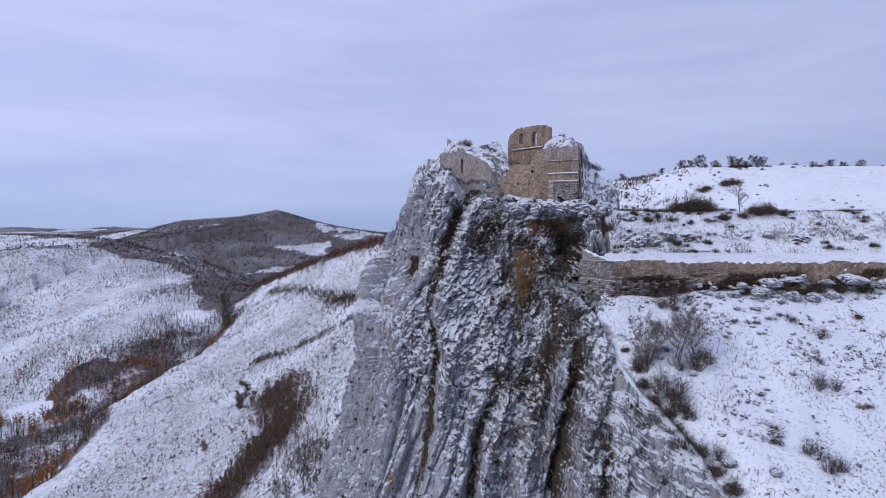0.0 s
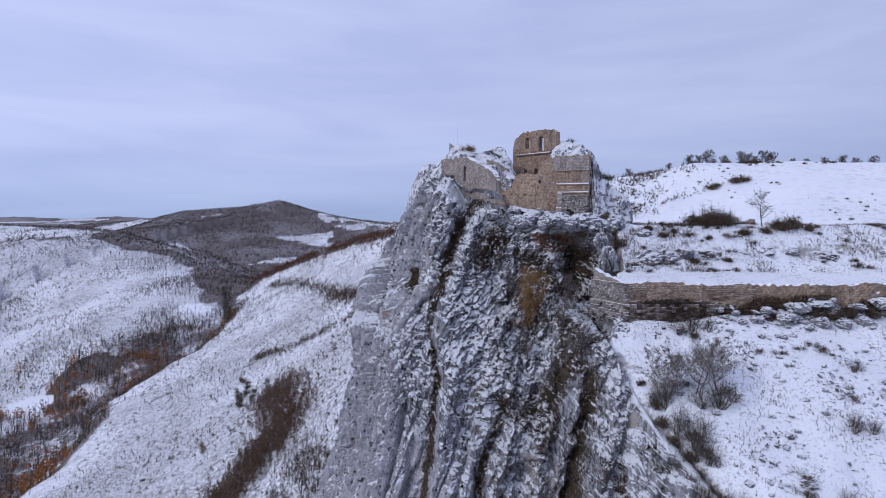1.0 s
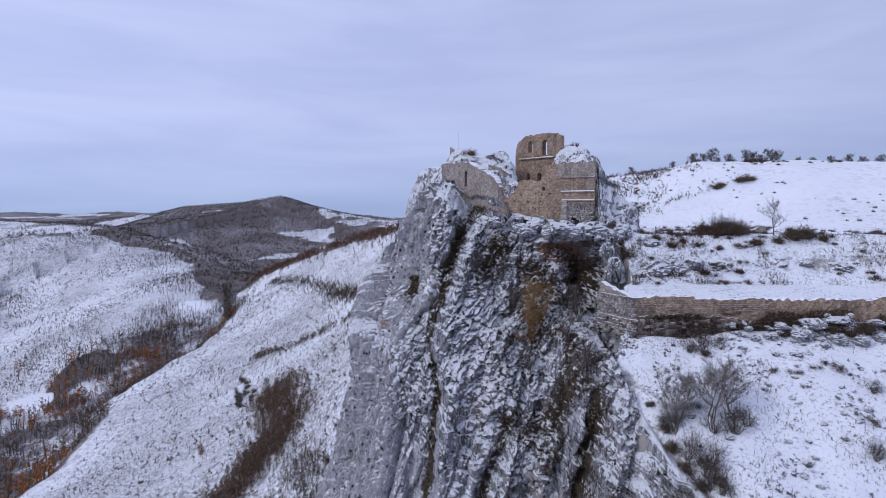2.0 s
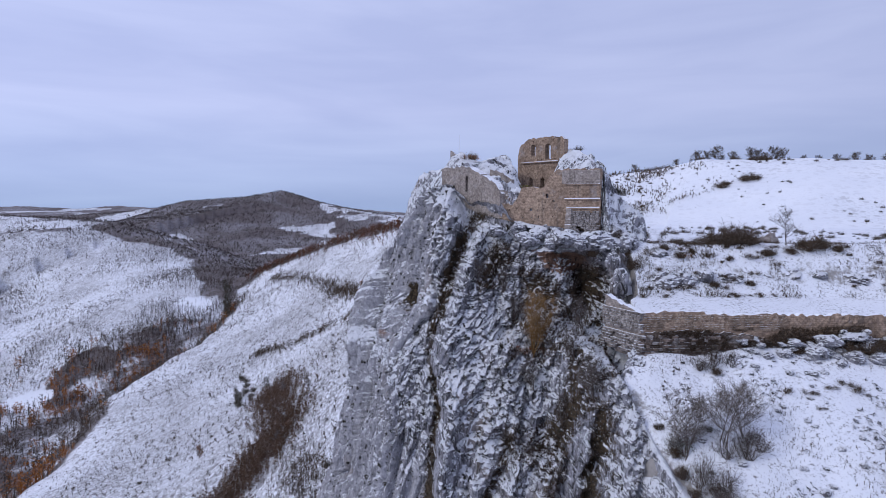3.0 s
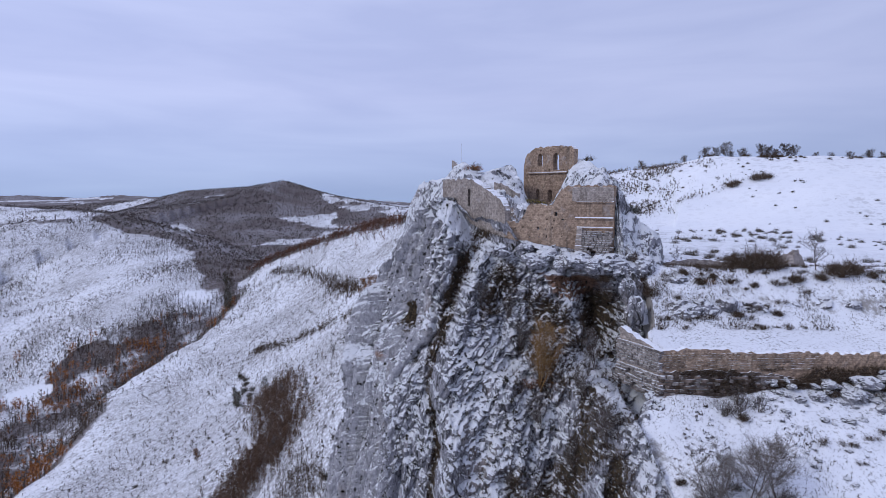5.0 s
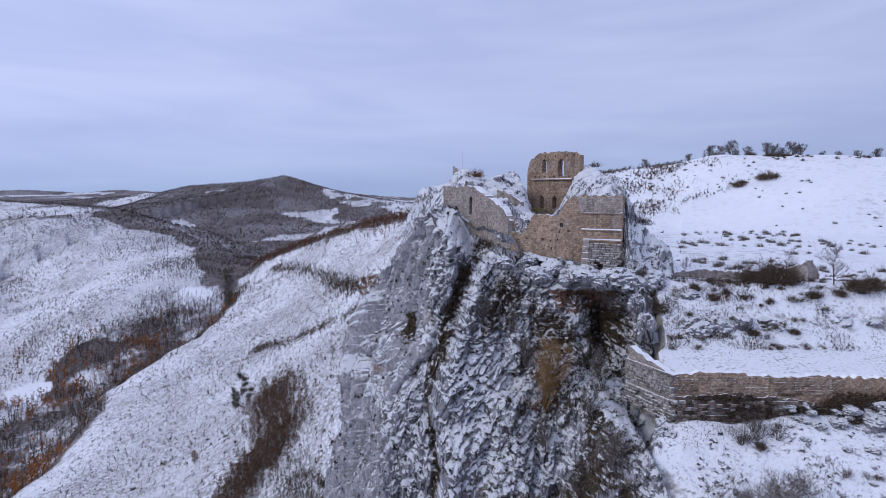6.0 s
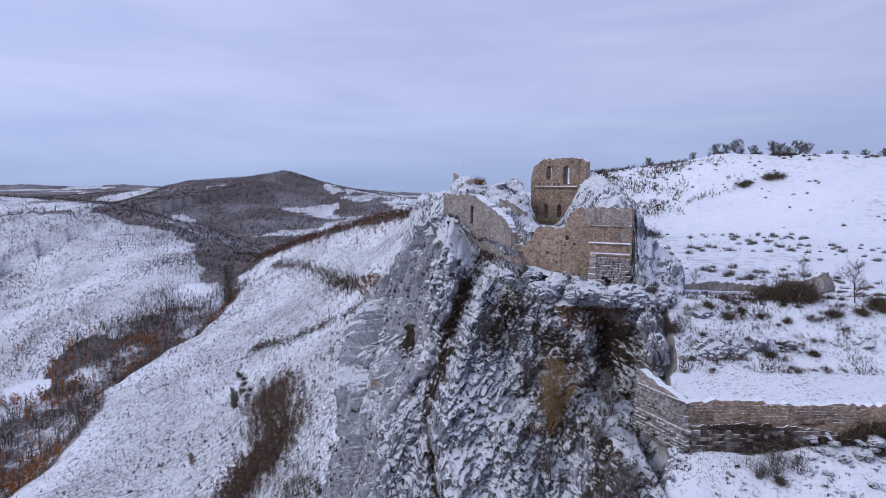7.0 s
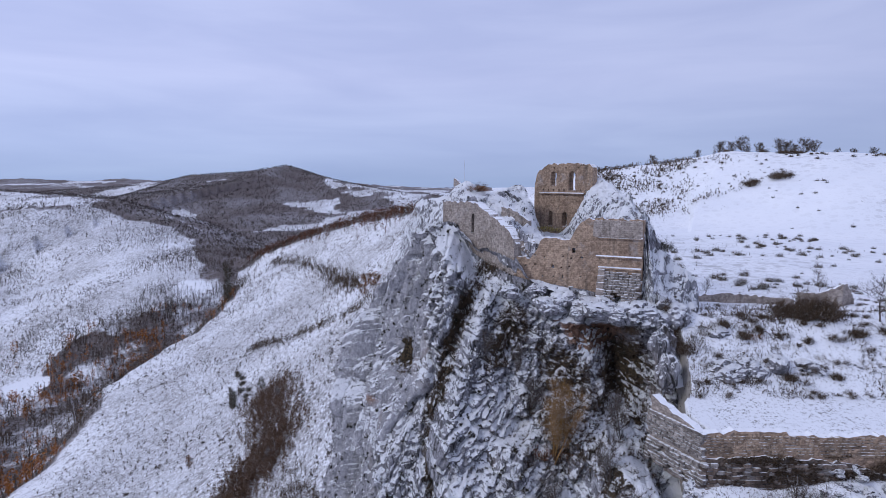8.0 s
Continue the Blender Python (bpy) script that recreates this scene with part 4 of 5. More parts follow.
part("wall_run", wall_bm((40.6, 136.2), (57.0, 135.0), 0.7, [(0, 62.3), (0.35, 63.0), (1, 62.3)], [(0, 60.5), (1, 60.5)], seed=41), WALL_GREY, low_wall)
hut = tagged(new("ruined_hut"), "small roofless stone hut with a doorway", "hut")
part("front_wall", wall_bm((57.6, 135.0), (64.0, 133.8), 0.6, [(0, 63.6), (0.4, 63.3), (0.8, 64.2), (1, 65.0)], [(0, 60.5), (1, 60.5)], [(0.3, 0.4, 60.5, 62.4, False)], seed=43), WALL_GREY, hut)
part("gable_wall", wall_bm((64.0, 133.8), (67.6, 136.6), 0.6, [(0, 65.0), (0.35, 64.8), (1, 62.4)], [(0, 60.5), (1, 60.5)], seed=45), WALL_GREY, hut)
part("back_wall", wall_bm((67.6, 136.6), (61.0, 139.0), 0.6, [(0, 62.4), (1, 62.8)], [(0, 60.5), (1, 60.5)], seed=47), WALL_GREY, hut)

flagpole = tagged(new("flagpole"), "thin pale metal pole standing on the crag", "pole")
bm = bmesh.new()
bmesh.ops.create_cone(bm, cap_ends=True, segments=8, radius1=0.04, radius2=0.025, depth=4.4, matrix=pose(2.8, 140.3, 82.4))
part("pole", bm, Nodes("pale_metal").done((0.6, 0.6, 0.62), 0.4, 0.5), flagpole)
bm = bmesh.new()
bmesh.ops.create_cone(bm, cap_ends=True, segments=8, radius1=0.25, radius2=0.12, depth=0.5, matrix=pose(2.8, 140.3, 80.4))
part("socket", bm, WALL_GREY, flagpole)


def stone_mesh(seed, material):
    """A squared stone of unit size with worn edges."""
    rnd = random.Random(seed)
    bm = bmesh.new()
    bmesh.ops.create_cube(bm, size=1.0)
    for v in bm.verts:
        v.co += Vector((rnd.uniform(-0.08, 0.08), rnd.uniform(-0.05, 0.05), rnd.uniform(-0.08, 0.08)))
    bmesh.ops.bevel(bm, geom=list(bm.edges), offset=0.09, segments=1, affect="EDGES")
    mesh = bpy.data.meshes.new("stone")
    bm.to_mesh(mesh)
    bm.free()
    mesh.materials.append(material)
    return mesh


def lay_stones(parent, a, b, low, high, course, meshes, seed, batter=0.0, wide=(0.5, 1.0), skip=0.0, top=None, loose=0.04):
    """Lays courses of stones on the face of a wall that runs from a to b, the face on the right hand; batter: how far each metre down stands out."""
    rnd = random.Random(seed)
    length = math.hypot(b[0] - a[0], b[1] - a[1])
    u = ((b[0] - a[0]) / length, (b[1] - a[1]) / length)
    turn = math.degrees(math.atan2(u[1], u[0]))
    for k in range(int((high - low) / course)):
        z, at = low + (k + 0.5) * course, rnd.uniform(-0.3, 0)
        while at < length:
            w = rnd.uniform(*wide)
            mid = at + w / 2
            at += w
            if rnd.random() < skip or mid > length or (top and z > np.interp(mid / length, *zip(*top))):
                continue
            out = batter * (high - z) + rnd.uniform(-loose, loose)
            ob = new("stone", rnd.choice(meshes))
            ob.matrix_basis = pose(a[0] + u[0] * mid + u[1] * out, a[1] + u[1] * mid - u[0] * out, z, 0, 0, turn) @ Matrix.Diagonal((w - 0.03, 0.55, course - 0.03, 1))
            ob.parent = parent


tan_stones = [stone_mesh(k, STONE_TAN) for k in range(4)]
dark_stones = [stone_mesh(10 + k, STONE_DARK) for k in range(4)]
grey_stones = [stone_mesh(20 + k, STONE_GREY) for k in range(4)]
lay_stones(footing, (27.0, 96.75), (45.5, 97.0), 48.2, 52.5, 0.43, dark_stones + grey_stones[:1], 51, 0.03, skip=0.15, top=[(0, 52.6), (0.5, 52.8), (1, 51.2)], loose=0.07)
lay_stones(front_face, (27.0, 97.2), (47.0, 97.35), 52.7, 55.0, 0.31, tan_stones, 53, wide=(0.45, 0.9), skip=0.03, top=[(0, 55.0), (0.3, 55.3), (0.6, 54.7), (1, 54.9)], loose=0.012)
lay_stones(end_face, (23.8, 103.7), (27.1, 96.7), 52.4, 55.2, 0.40, grey_stones, 55, 0.0, top=[(0, 56.6), (1, 55.0)], loose=0.03)
lay_stones(end_face, (23.8, 103.7), (27.3, 96.3), 49.4, 52.4, 0.38, grey_stones, 56, 0.12, skip=0.12, loose=0.12)
a, b = on_curtain(0.735, 0.1), on_curtain(0.99, 0.1)
lay_stones(castle, a, b, 64.8, 69.4, 0.33, grey_stones, 57, 0.42, (0.45, 0.9), 0.06, loose=0.16)

# ---- plants ----
rng = np.random.default_rng(5)


def soup_mesh(name, tris, material):
    """One mesh of loose triangles: twigs and leaves."""
    count = len(tris)
    mesh = bpy.data.meshes.new(name)
    mesh.vertices.add(count * 3)
    mesh.vertices.foreach_set("co", tris.astype(np.float32).ravel())
    mesh.loops.add(count * 3)
    mesh.polygons.add(count)
    mesh.loops.foreach_set("vertex_index", np.arange(count * 3, dtype=np.int32))
    mesh.polygons.foreach_set("loop_start", (np.arange(count) * 3).astype(np.int32))
    mesh.update(calc_edges=True)
    mesh.materials.append(material)
    return mesh


def blades(base, tip, width):
    """A tapering twig, as one triangle, from each base to each tip."""
    along = tip - base
    side = np.cross(along, rng.normal(size=along.shape))
    side *= (np.asarray(width) / (np.linalg.norm(side, axis=-1) + 1e-9))[:, None] * 0.5
    return np.stack([base - side, base + side, tip], 1)


def leaves(centre, size):
    """A small leaf or leaf clump, as one triangle turned at random, at each centre."""
    a, b = rng.normal(size=centre.shape), rng.normal(size=centre.shape)
    a /= np.linalg.norm(a, axis=-1, keepdims=True)
    b -= (a * b).sum(-1, keepdims=True) * a
    b /= np.linalg.norm(b, axis=-1, keepdims=True)
    size = np.asarray(size)[:, None]
    return np.stack([centre - a * size * 0.5, centre + a * size * 0.5, centre + b * size * 0.8], 1)


def ways(count, low, high):
    """Directions with an upward angle between low and high, in degrees."""
    turn, up = rng.uniform(0, 2 * np.pi, count), np.radians(rng.uniform(low, high, count))
    return np.stack([np.cos(turn) * np.cos(up), np.sin(turn) * np.cos(up), np.sin(up)], -1)


def stand_of(name, places, heights, material, label, branches=8, fat=0.3, leafy=0, low=25, foot=0.35, leaf=0.15, stem=1.2):
    """Stuff: many small plants in one mesh, each with a stem, branches and perhaps leaf clumps."""
    count = len(places)
    tops = places + np.stack([rng.normal(0, 0.05, count) * heights, rng.normal(0, 0.05, count) * heights, heights], -1)
    sets = [blades(places - [0, 0, 0.3], tops, fat * stem * heights / heights.mean())]
    for _ in range(branches):
        start = places + (tops - places) * rng.uniform(foot * 0.4, 0.75, count)[:, None]
        reach = heights * rng.uniform(0.22, 0.45, count)
        sets.append(blades(start, start + ways(count, low, 75) * reach[:, None], fat * rng.uniform(0.5, 1.0, count)))
    for _ in range(leafy):
        middle = places + (tops - places) * rng.uniform(foot, 1.0, count)[:, None]
        spread = ways(count, -20, 60) * (heights * rng.uniform(0.05, 0.28, count))[:, None]
        sets.append(leaves(middle + spread, heights * leaf * rng.uniform(0.65, 1.35, count)))
    return tagged(new(name, soup_mesh(name, np.concatenate(sets), material)), label, "vegetation", kind="stuff")


def on_ground(x, y, sink=0.1):
    return np.stack([x, y, ground_height(x, y) - sink], -1)


def scatter(count, x0, x1, y0, y1, chance):
    """Random places in a field, kept by their chance from 0 to 1."""
    x, y = rng.uniform(x0, x1, count), rng.uniform(y0, y1, count)
    kept = rng.uniform(0, 1, count) < chance(x, y)
    return x[kept], y[kept]


def along_line(line, count, spread):
    """Random places beside a line in plan."""
    line = np.array([p[:2] for p in line], float)
    s = rng.uniform(0, len(line) - 1, count)
    i = np.minimum(s.astype(int), len(line) - 2)
    p = line[i] + (line[i + 1] - line[i]) * (s - i)[:, None] + rng.normal(0, spread, (count, 2))
    return p[:, 0], p[:, 1]


def noisy(x, y, size, seed):
    return fbm(x / size, y / size, 0 * x, 4, seed)


# woods of the gully, in bare brown, rust and dark green
gx, gy = scatter(21000, -640, -200, 290, 1080, lambda x, y: smooth(0.2, 0.6, woodland(x, y)) * smooth(1080, 1020, y))
pick = rng.uniform(0, 1, len(gx)) + 0.9 * noisy(gx, gy, 40, 201)
for name, kept, material, label, leafy in (("bare_woods", (pick > 0.25) & ((pick < 0.74) | (gy >= 700)), BRANCH, "bare brown winter trees along the valley stream", 2),
                                           ("rust_woods", (pick >= 0.74) & (gy < 700), RUST, "rust-coloured trees along the valley stream", 13),
                                           ("brown_woods", pick <= 0.25, BROWN, "brown thicket along the valley stream", 5)):
    p = on_ground(gx[kept], gy[kept])
    stand_of(name, p, rng.uniform(7, 15, len(p)) * np.clip(0.8 + 0.6 * noisy(p[:, 0], p[:, 1], 22, 231), 0.4, 1.3) * np.where(p[:, 1] > 760, 0.6, 1.0), material, label, 9, 0.34, leafy * 2, 25, 0.25, 0.11)
# rust and brown fringe of the ridge
rx, ry = along_line(WOODED_RIDGE[2:6], 1500, 9)
p = on_ground(rx, ry)
stand_of("ridge_woods", p[:900], rng.uniform(5, 10, 900), RUSSET, "rust-brown trees along the ridge", 8, 0.3, 9, 25, 0.2, 0.16)
stand_of("ridge_bare_woods", p[900:], rng.uniform(5, 10, len(p) - 900), BROWN, "brown trees along the ridge", 8, 0.3, 3)
# far woods on the hills
fx, fy = scatter(60000, -1900, 260, 1000, 2750, lambda x, y: woodland(x, y) * (np.abs(x) < 0.8 * y))
p = on_ground(fx, fy)
stand_of("far_woods", p, rng.uniform(4, 8, len(p)), FAR_WOOD, "leafless woods on distant hills", 4, 0.9, 5, 5, 0.2, 0.34, 0.5)
# thickets on the west hill
tx, ty = scatter(30000, -900, -180, 480, 1250, lambda x, y: smooth(-0.02, 0.30, noisy(x, y, 95, 207)) * 0.8 * open_field(x, y))
p = on_ground(tx, ty)
stand_of("thickets", p, rng.uniform(1.5, 4.5, len(p)), SCRUB, "leafless thickets on the snowy hillside", 8, 0.16, 5, 5, 0.15, 0.3, 0.4)
# bare groves on the west side of the valley
groves = []
GROVES = [(-330, 708, 18, 420), (-304, 700, 12, 220), (-352, 722, 12, 160), (-338, 652, 13, 200), (-660, 928, 18, 200), (-697, 968, 14, 120), (-424, 672, 20, 200), (-480, 1000, 26, 260), (-390, 900, 30, 420), (-535, 952, 14, 60)]
for cx, cy, wide, many in GROVES:
    groves.append(np.stack([rng.normal(cx, wide, many), rng.normal(cy, wide * 1.5, many)], -1))
groves = np.concatenate(groves)
p = on_ground(groves[:, 0], groves[:, 1])
stand_of("bare_groves", p, rng.uniform(4, 9, len(p)), BRANCH, "leafless groves on the snowy valley side", 10, 0.24, 2, 25, 0.2, 0.1, 0.7)
# low scrub that shows through the snow
sx, sy = scatter(105000, -300, 10, 190, 760, lambda x, y: 0.36 * (x > np.interp(y, [p[1] for p in GULLY], [p[0] for p in GULLY])) * (1 - 0.7 * smooth(40, 15, x - np.interp(y, [p[1] for p in GULLY], [p[0] for p in GULLY]))))
p = on_ground(sx, sy)
stand_of("low_scrub", p, rng.uniform(0.45, 1.0, len(p)) * rng.choice([0.8, 1.2, 2.2], len(p), p=[0.55, 0.38, 0.07]), SCRUB, "dry stalks and low scrub in the snow", 2, 0.12, 6, 0, 0.05, 0.5, 0.25)
sx, sy = scatter(2600, -290, 0, 200, 740, lambda x, y: 0.6 * smooth(-0.4, 0.4, noisy(x, y, 30, 255)) * (x > 12 + np.interp(y, [p[1] for p in GULLY], [p[0] for p in GULLY])))
p = on_ground(sx, sy)
stand_of("slope_bushes", p, rng.uniform(0.9, 2.6, len(p)), BROWN, "dark bushes scattered over the snowy valley slope", 6, 0.1, 12, 0, 0.05, 0.3, 0.25)
sx, sy = scatter(26000, -1000, -250, 560, 1300, lambda x, y: smooth(-0.2, 0.3, noisy(x, y, 60, 211)) * open_field(x, y))
p = on_ground(sx, sy)
stand_of("hillside_scrub", p, rng.uniform(0.9, 2.8, len(p)), SCRUB, "dark shrubs scattered over the snowy hill", 3, 0.3, 6, 10, 0.1, 0.5, 0.4)
sx, sy = scatter(9000, 40, 330, 140, 410, lambda x, y: smooth(0.0, 0.5, noisy(x, y, 35, 213) + 0.5 * smooth(120, 60, x) - 0.1) * (np.hypot(x, y) < 420))
p = on_ground(sx, sy)
stand_of("east_scrub", p, rng.uniform(0.3, 0.9, len(p)), BROWN, "dry stalks on the snowy hillside", 5, 0.12, 0, 15)
# heath on the brow of the east hill
sx, sy = scatter(5200, 70, 150, 310, 400, lambda x, y: smooth(-0.3, 0.3, noisy(x, y, 14, 253)) * smooth(150, 115, x + 0.3 * (340 - y)))
p = on_ground(sx, sy)
stand_of("heath", p, rng.uniform(0.6, 2.2, len(p)), BROWN, "snowy heath on the brow of the hill", 6, 0.12, 6, 5, 0.05, 0.32, 0.3)
sx, sy = scatter(24000, 25, 75, 58, 134, lambda x, y: smooth(-0.1, 0.4, noisy(x, y, 6, 215)) * ((y < 96.2) | (y > 104)))
p = on_ground(sx, sy, 0.03)
stand_of("dry_grass", p, rng.uniform(0.15, 0.6, len(p)), BROWN, "dry grass and stalks poking through the snow", 4, 0.045, 1, 10, 0.1, 0.3)

sx, sy = scatter(9000, 28, 80, 104.5, 116, lambda x, y: smooth(-0.05, 0.3, noisy(x, y, 4, 233)))
p = on_ground(sx, sy, 0.03)
stand_of("bank_scrub", p, rng.uniform(0.2, 0.6, len(p)), BROWN, "tangled dry scrub on the rocky bank", 8, 0.045, 2, 0, 0.1, 0.3, 0.4)
# ivy and scrub on the lower masonry of the terrace wall
wx = rng.uniform(29, 76, 9000)
wz = 49.2 + 0.03 * (wx - 29) + rng.uniform(0, 3.4, 9000)
kept = noisy(wx * 0.8, wz * 1.6, 2.5, 235) > 0.02
foot = np.stack([wx, 96.62 + 0 * wx, wz], -1)[kept]
sets = []
for _ in range(5):
    w = ways(len(foot), -20, 80)
    w[:, 1] = -np.abs(w[:, 1])
    sets.append(blades(foot, foot + w * rng.uniform(0.2, 0.6, (len(foot), 1)), 0.06 + 0 * foot[:, 0]))
tagged(new("wall_scrub", soup_mesh("wall_scrub", np.concatenate(sets), BROWN)), "dry brown creeper on the lower masonry", "vegetation", kind="stuff")
# dark tufts in the rock's cracks and hollows
spots = cliff_faces[rng.choice(len(cliff_faces), 3600, replace=False)]
wide = rng.choice([0.2, 0.32, 0.6], 3600, p=[0.6, 0.3, 0.1])
sets = []
for _ in range(9):
    sets.append(leaves(spots + rng.normal(0, 0.28, spots.shape) * wide[:, None] + [0, -0.1, 0.05], wide * rng.uniform(0.5, 1.0, 3600)))
tagged(new("rock_tufts", soup_mesh("rock_tufts", np.concatenate(sets), TUFT)), "dark tufts of grass and juniper in the rock", "vegetation", kind="stuff")
# scrub on the cliff
pool = cliff_places[cliff_places[:, 3] > 0.42]
chosen = pool[rng.choice(len(pool), 4200, replace=False)]
out = chosen[:, :3] + np.array([0, -0.05, 0])
height = rng.uniform(0.35, 1.3, len(out))
tufts = []
for _ in range(12):
    w = ways(len(out), 5, 85)
    w[:, 1] = -np.abs(w[:, 1])
    tufts.append(blades(out, out + w * (height * rng.uniform(0.5, 1.1, len(out)))[:, None], 0.05 + 0 * height))
tagged(new("cliff_scrub", soup_mesh("cliff_scrub", np.concatenate(tufts), BROWN)), "brown leafless scrub rooted in the cliff", "vegetation", kind="stuff")
pool = cliff_places[(cliff_places[:, 3] > 0.1) & (cliff_places[:, 0] > 2)]
chosen = pool[rng.choice(len(pool), 5200, replace=False)]
out, height = chosen[:, :3], rng.uniform(0.3, 1.1, 5200)
tufts = [blades(out, out + ways(5200, 10, 80) * (height * rng.uniform(0.5, 1.1, 5200))[:, None], 0.045 + 0 * height) for _ in range(8)]
tagged(new("cliff_grass", soup_mesh("cliff_grass", np.concatenate(tufts), BRANCH)), "dry grass and twigs on the rock ledges", "vegetation", kind="stuff")


def tree_parts(name, seed, height, spread=0.45, stems=1, material=BRANCH, leaf=None, twigs=4, thick=0.03):
    """A leafless tree as an Empty at its foot with trunk limbs and a crown of branches and twigs."""
    rnd = np.random.default_rng(seed)
    root = new(name)
    limbs, fine = bmesh.new(), []

    def tube(a, b, ra, rb):
        d = Vector(b - a)
        m = Matrix.Translation(Vector((a + b) / 2)) @ d.to_track_quat("Z", "Y").to_matrix().to_4x4()
        bmesh.ops.create_cone(limbs, cap_ends=False, segments=6, radius1=ra, radius2=rb, depth=d.length, matrix=m)

    for s in range(stems):
        at, way = np.array([rnd.normal(0, 0.12 * (stems > 1)), rnd.normal(0, 0.12 * (stems > 1)), -0.3]), np.array([rnd.normal(0, 0.10 + 0.1 * (stems > 1)), rnd.normal(0, 0.1 + 0.1 * (stems > 1)), 1.0])
        r = 0.018 * height / stems**0.4
        steps = 7
        for k in range(steps):
            nxt = at + way / np.linalg.norm(way) * height / steps * (0.95 if stems == 1 else rnd.uniform(0.75, 1.0))
            tube(at, nxt, r, r * 0.82)
            if k > 0:
                for _ in range(3 if stems == 1 else 2):
                    turn = rnd.uniform(0, 6.283)
                    rise = rnd.uniform(0.35, 1.0)
                    d = np.array([math.cos(turn), math.sin(turn), rise])
                    length = height * spread * rnd.uniform(0.5, 1.0) * (1 - 0.09 * k)
                    p, q = nxt, nxt + d / np.linalg.norm(d) * length * 0.5
                    e = q + (d / np.linalg.norm(d) + [0, 0, 0.25] + rnd.normal(0, 0.15, 3)) * length * 0.5
                    tube(p, q, r * 0.5, r * 0.32)
                    tube(q, e, r * 0.32, r * 0.12)
                    for _ in range(twigs * 3):
                        f = rnd.uniform(0.2, 1.0)
                        b0 = p + (q - p) * f if rnd.uniform() < 0.35 else q + (e - q) * f
                        fine.append((b0, b0 + (d * 0.6 + rnd.normal(0, 0.55, 3) + [0, 0, 0.35]) * length * rnd.uniform(0.2, 0.42), r * 0.3))
            r *= 0.82
            way = way + rnd.normal(0, 0.13, 3) * [1, 1, 0]
            at = nxt
    b0, b1, w = np.array([f[0] for f in fine]), np.array([f[1] for f in fine]), np.array([f[2] for f in fine])
    more0 = b0 + (b1 - b0) * rnd.uniform(0.3, 0.9, (len(b0), 1))
    more1 = more0 + rnd.normal(0, 0.07, more0.shape) * height + [0, 0, 0.03 * height]
    sets = [blades(b0, b1, np.maximum(w, thick)), blades(more0, more1, thick + 0 * w)]
    for _ in range(4):
        c0 = b0 + (b1 - b0) * rnd.uniform(0.3, 1.0, (len(b0), 1))
        sets.append(blades(c0, c0 + rnd.normal(0, 0.06, c0.shape) * height + [0, 0, 0.03 * height], 0.8 * thick + 0 * w))
    tris = np.concatenate(sets)
    part("trunk", limbs, material, root)
    crown = new("crown", soup_mesh("crown", tris, material))
    crown.parent = root
    if leaf:
        pick = np.concatenate([b1, more1])
        pick = pick + rnd.normal(0, 0.03 * height, pick.shape)
        lf = new("foliage", soup_mesh("foliage", leaves(pick, rnd.uniform(0.02, 0.045, len(pick)) * height), leaf))
        lf.parent = crown
    return root


def shrub_parts(name, seed, stems, material, leaf=None, leaf_count=0, flat=0.8, fat=0.035):
    """A shrub one metre in radius: stems that fan out from the root, side twigs, and perhaps leaf clumps."""
    rnd = np.random.default_rng(seed)
    root = new(name)
    w = ways(stems, 12, 88)
    reach = rnd.uniform(0.55, 1.1, stems)[:, None] * (1 + 0.25 * np.sin(3 * np.arctan2(w[:, 1], w[:, 0]) + seed))[:, None]
    tip = w * reach * [1, 1, flat * 1.3]
    base = tip * [0.18, 0.18, 0] - [0, 0, 0.1]
    mid = base + (tip - base) * rnd.uniform(0.35, 0.9, (stems, 1))
    lump = (0.75 + 0.5 * rnd.uniform(0, 1, (7, 1))) * [1, 1, 0]
    shift = rnd.normal(0, 0.45, (7, 3)) * [1, 1, 0]
    which = rnd.integers(0, 7, stems)
    base, tip = base + shift[which], tip * lump.max(1)[which][:, None] + shift[which]
    mid = base + (tip - base) * rnd.uniform(0.35, 0.9, (stems, 1))
    sets = [blades(base, tip, fat + 0 * reach[:, 0])]
    for _ in range(7):
        mid = base + (tip - base) * rnd.uniform(0.25, 0.95, (stems, 1))
        sets.append(blades(mid, mid + rnd.normal(0, 0.2, mid.shape) + [0, 0, 0.12], 0.6 * fat + 0 * reach[:, 0]))
    ob = new("branchwork", soup_mesh("branchwork", np.concatenate(sets), material))
    ob.parent = root
    if leaf:
        w = ways(leaf_count, 0, 90)
        c = shift[rnd.integers(0, 7, leaf_count)] + 0.8 * w * (rnd.uniform(0.35, 1.0, leaf_count) ** 0.5)[:, None] * [1, 1, flat] * (1 + 0.28 * fbm(w[:, 0] * 2.5, w[:, 1] * 2.5, w[:, 2] * 2.5, 2, seed))[:, None]
        lf = new("foliage", soup_mesh("foliage", leaves(np.concatenate([c, c + rnd.normal(0, 0.12, c.shape)]), rnd.uniform(0.03, 0.11, 2 * leaf_count)), leaf))
        lf.parent = root
    return root


def plant(thing, spots, label, category, group, sink=0.08):
    """Sets a plant and its copies at (x, y, size) spots on the ground, or at (x, y, size, z)."""
    for k, (x, y, size, *z) in enumerate(spots):
        m = pose(x, y, z[0] if z else float(ground_height(x, y)) - sink, 0, 0, 137.5 * k) @ Matrix.Scale(size * (0.93 + 0.14 * ((k * 7) % 5) / 4), 4)
        made = copy_thing(thing, Matrix.Identity(4)) if k else thing
        made.matrix_basis = m
        tagged(made, label, category, group)


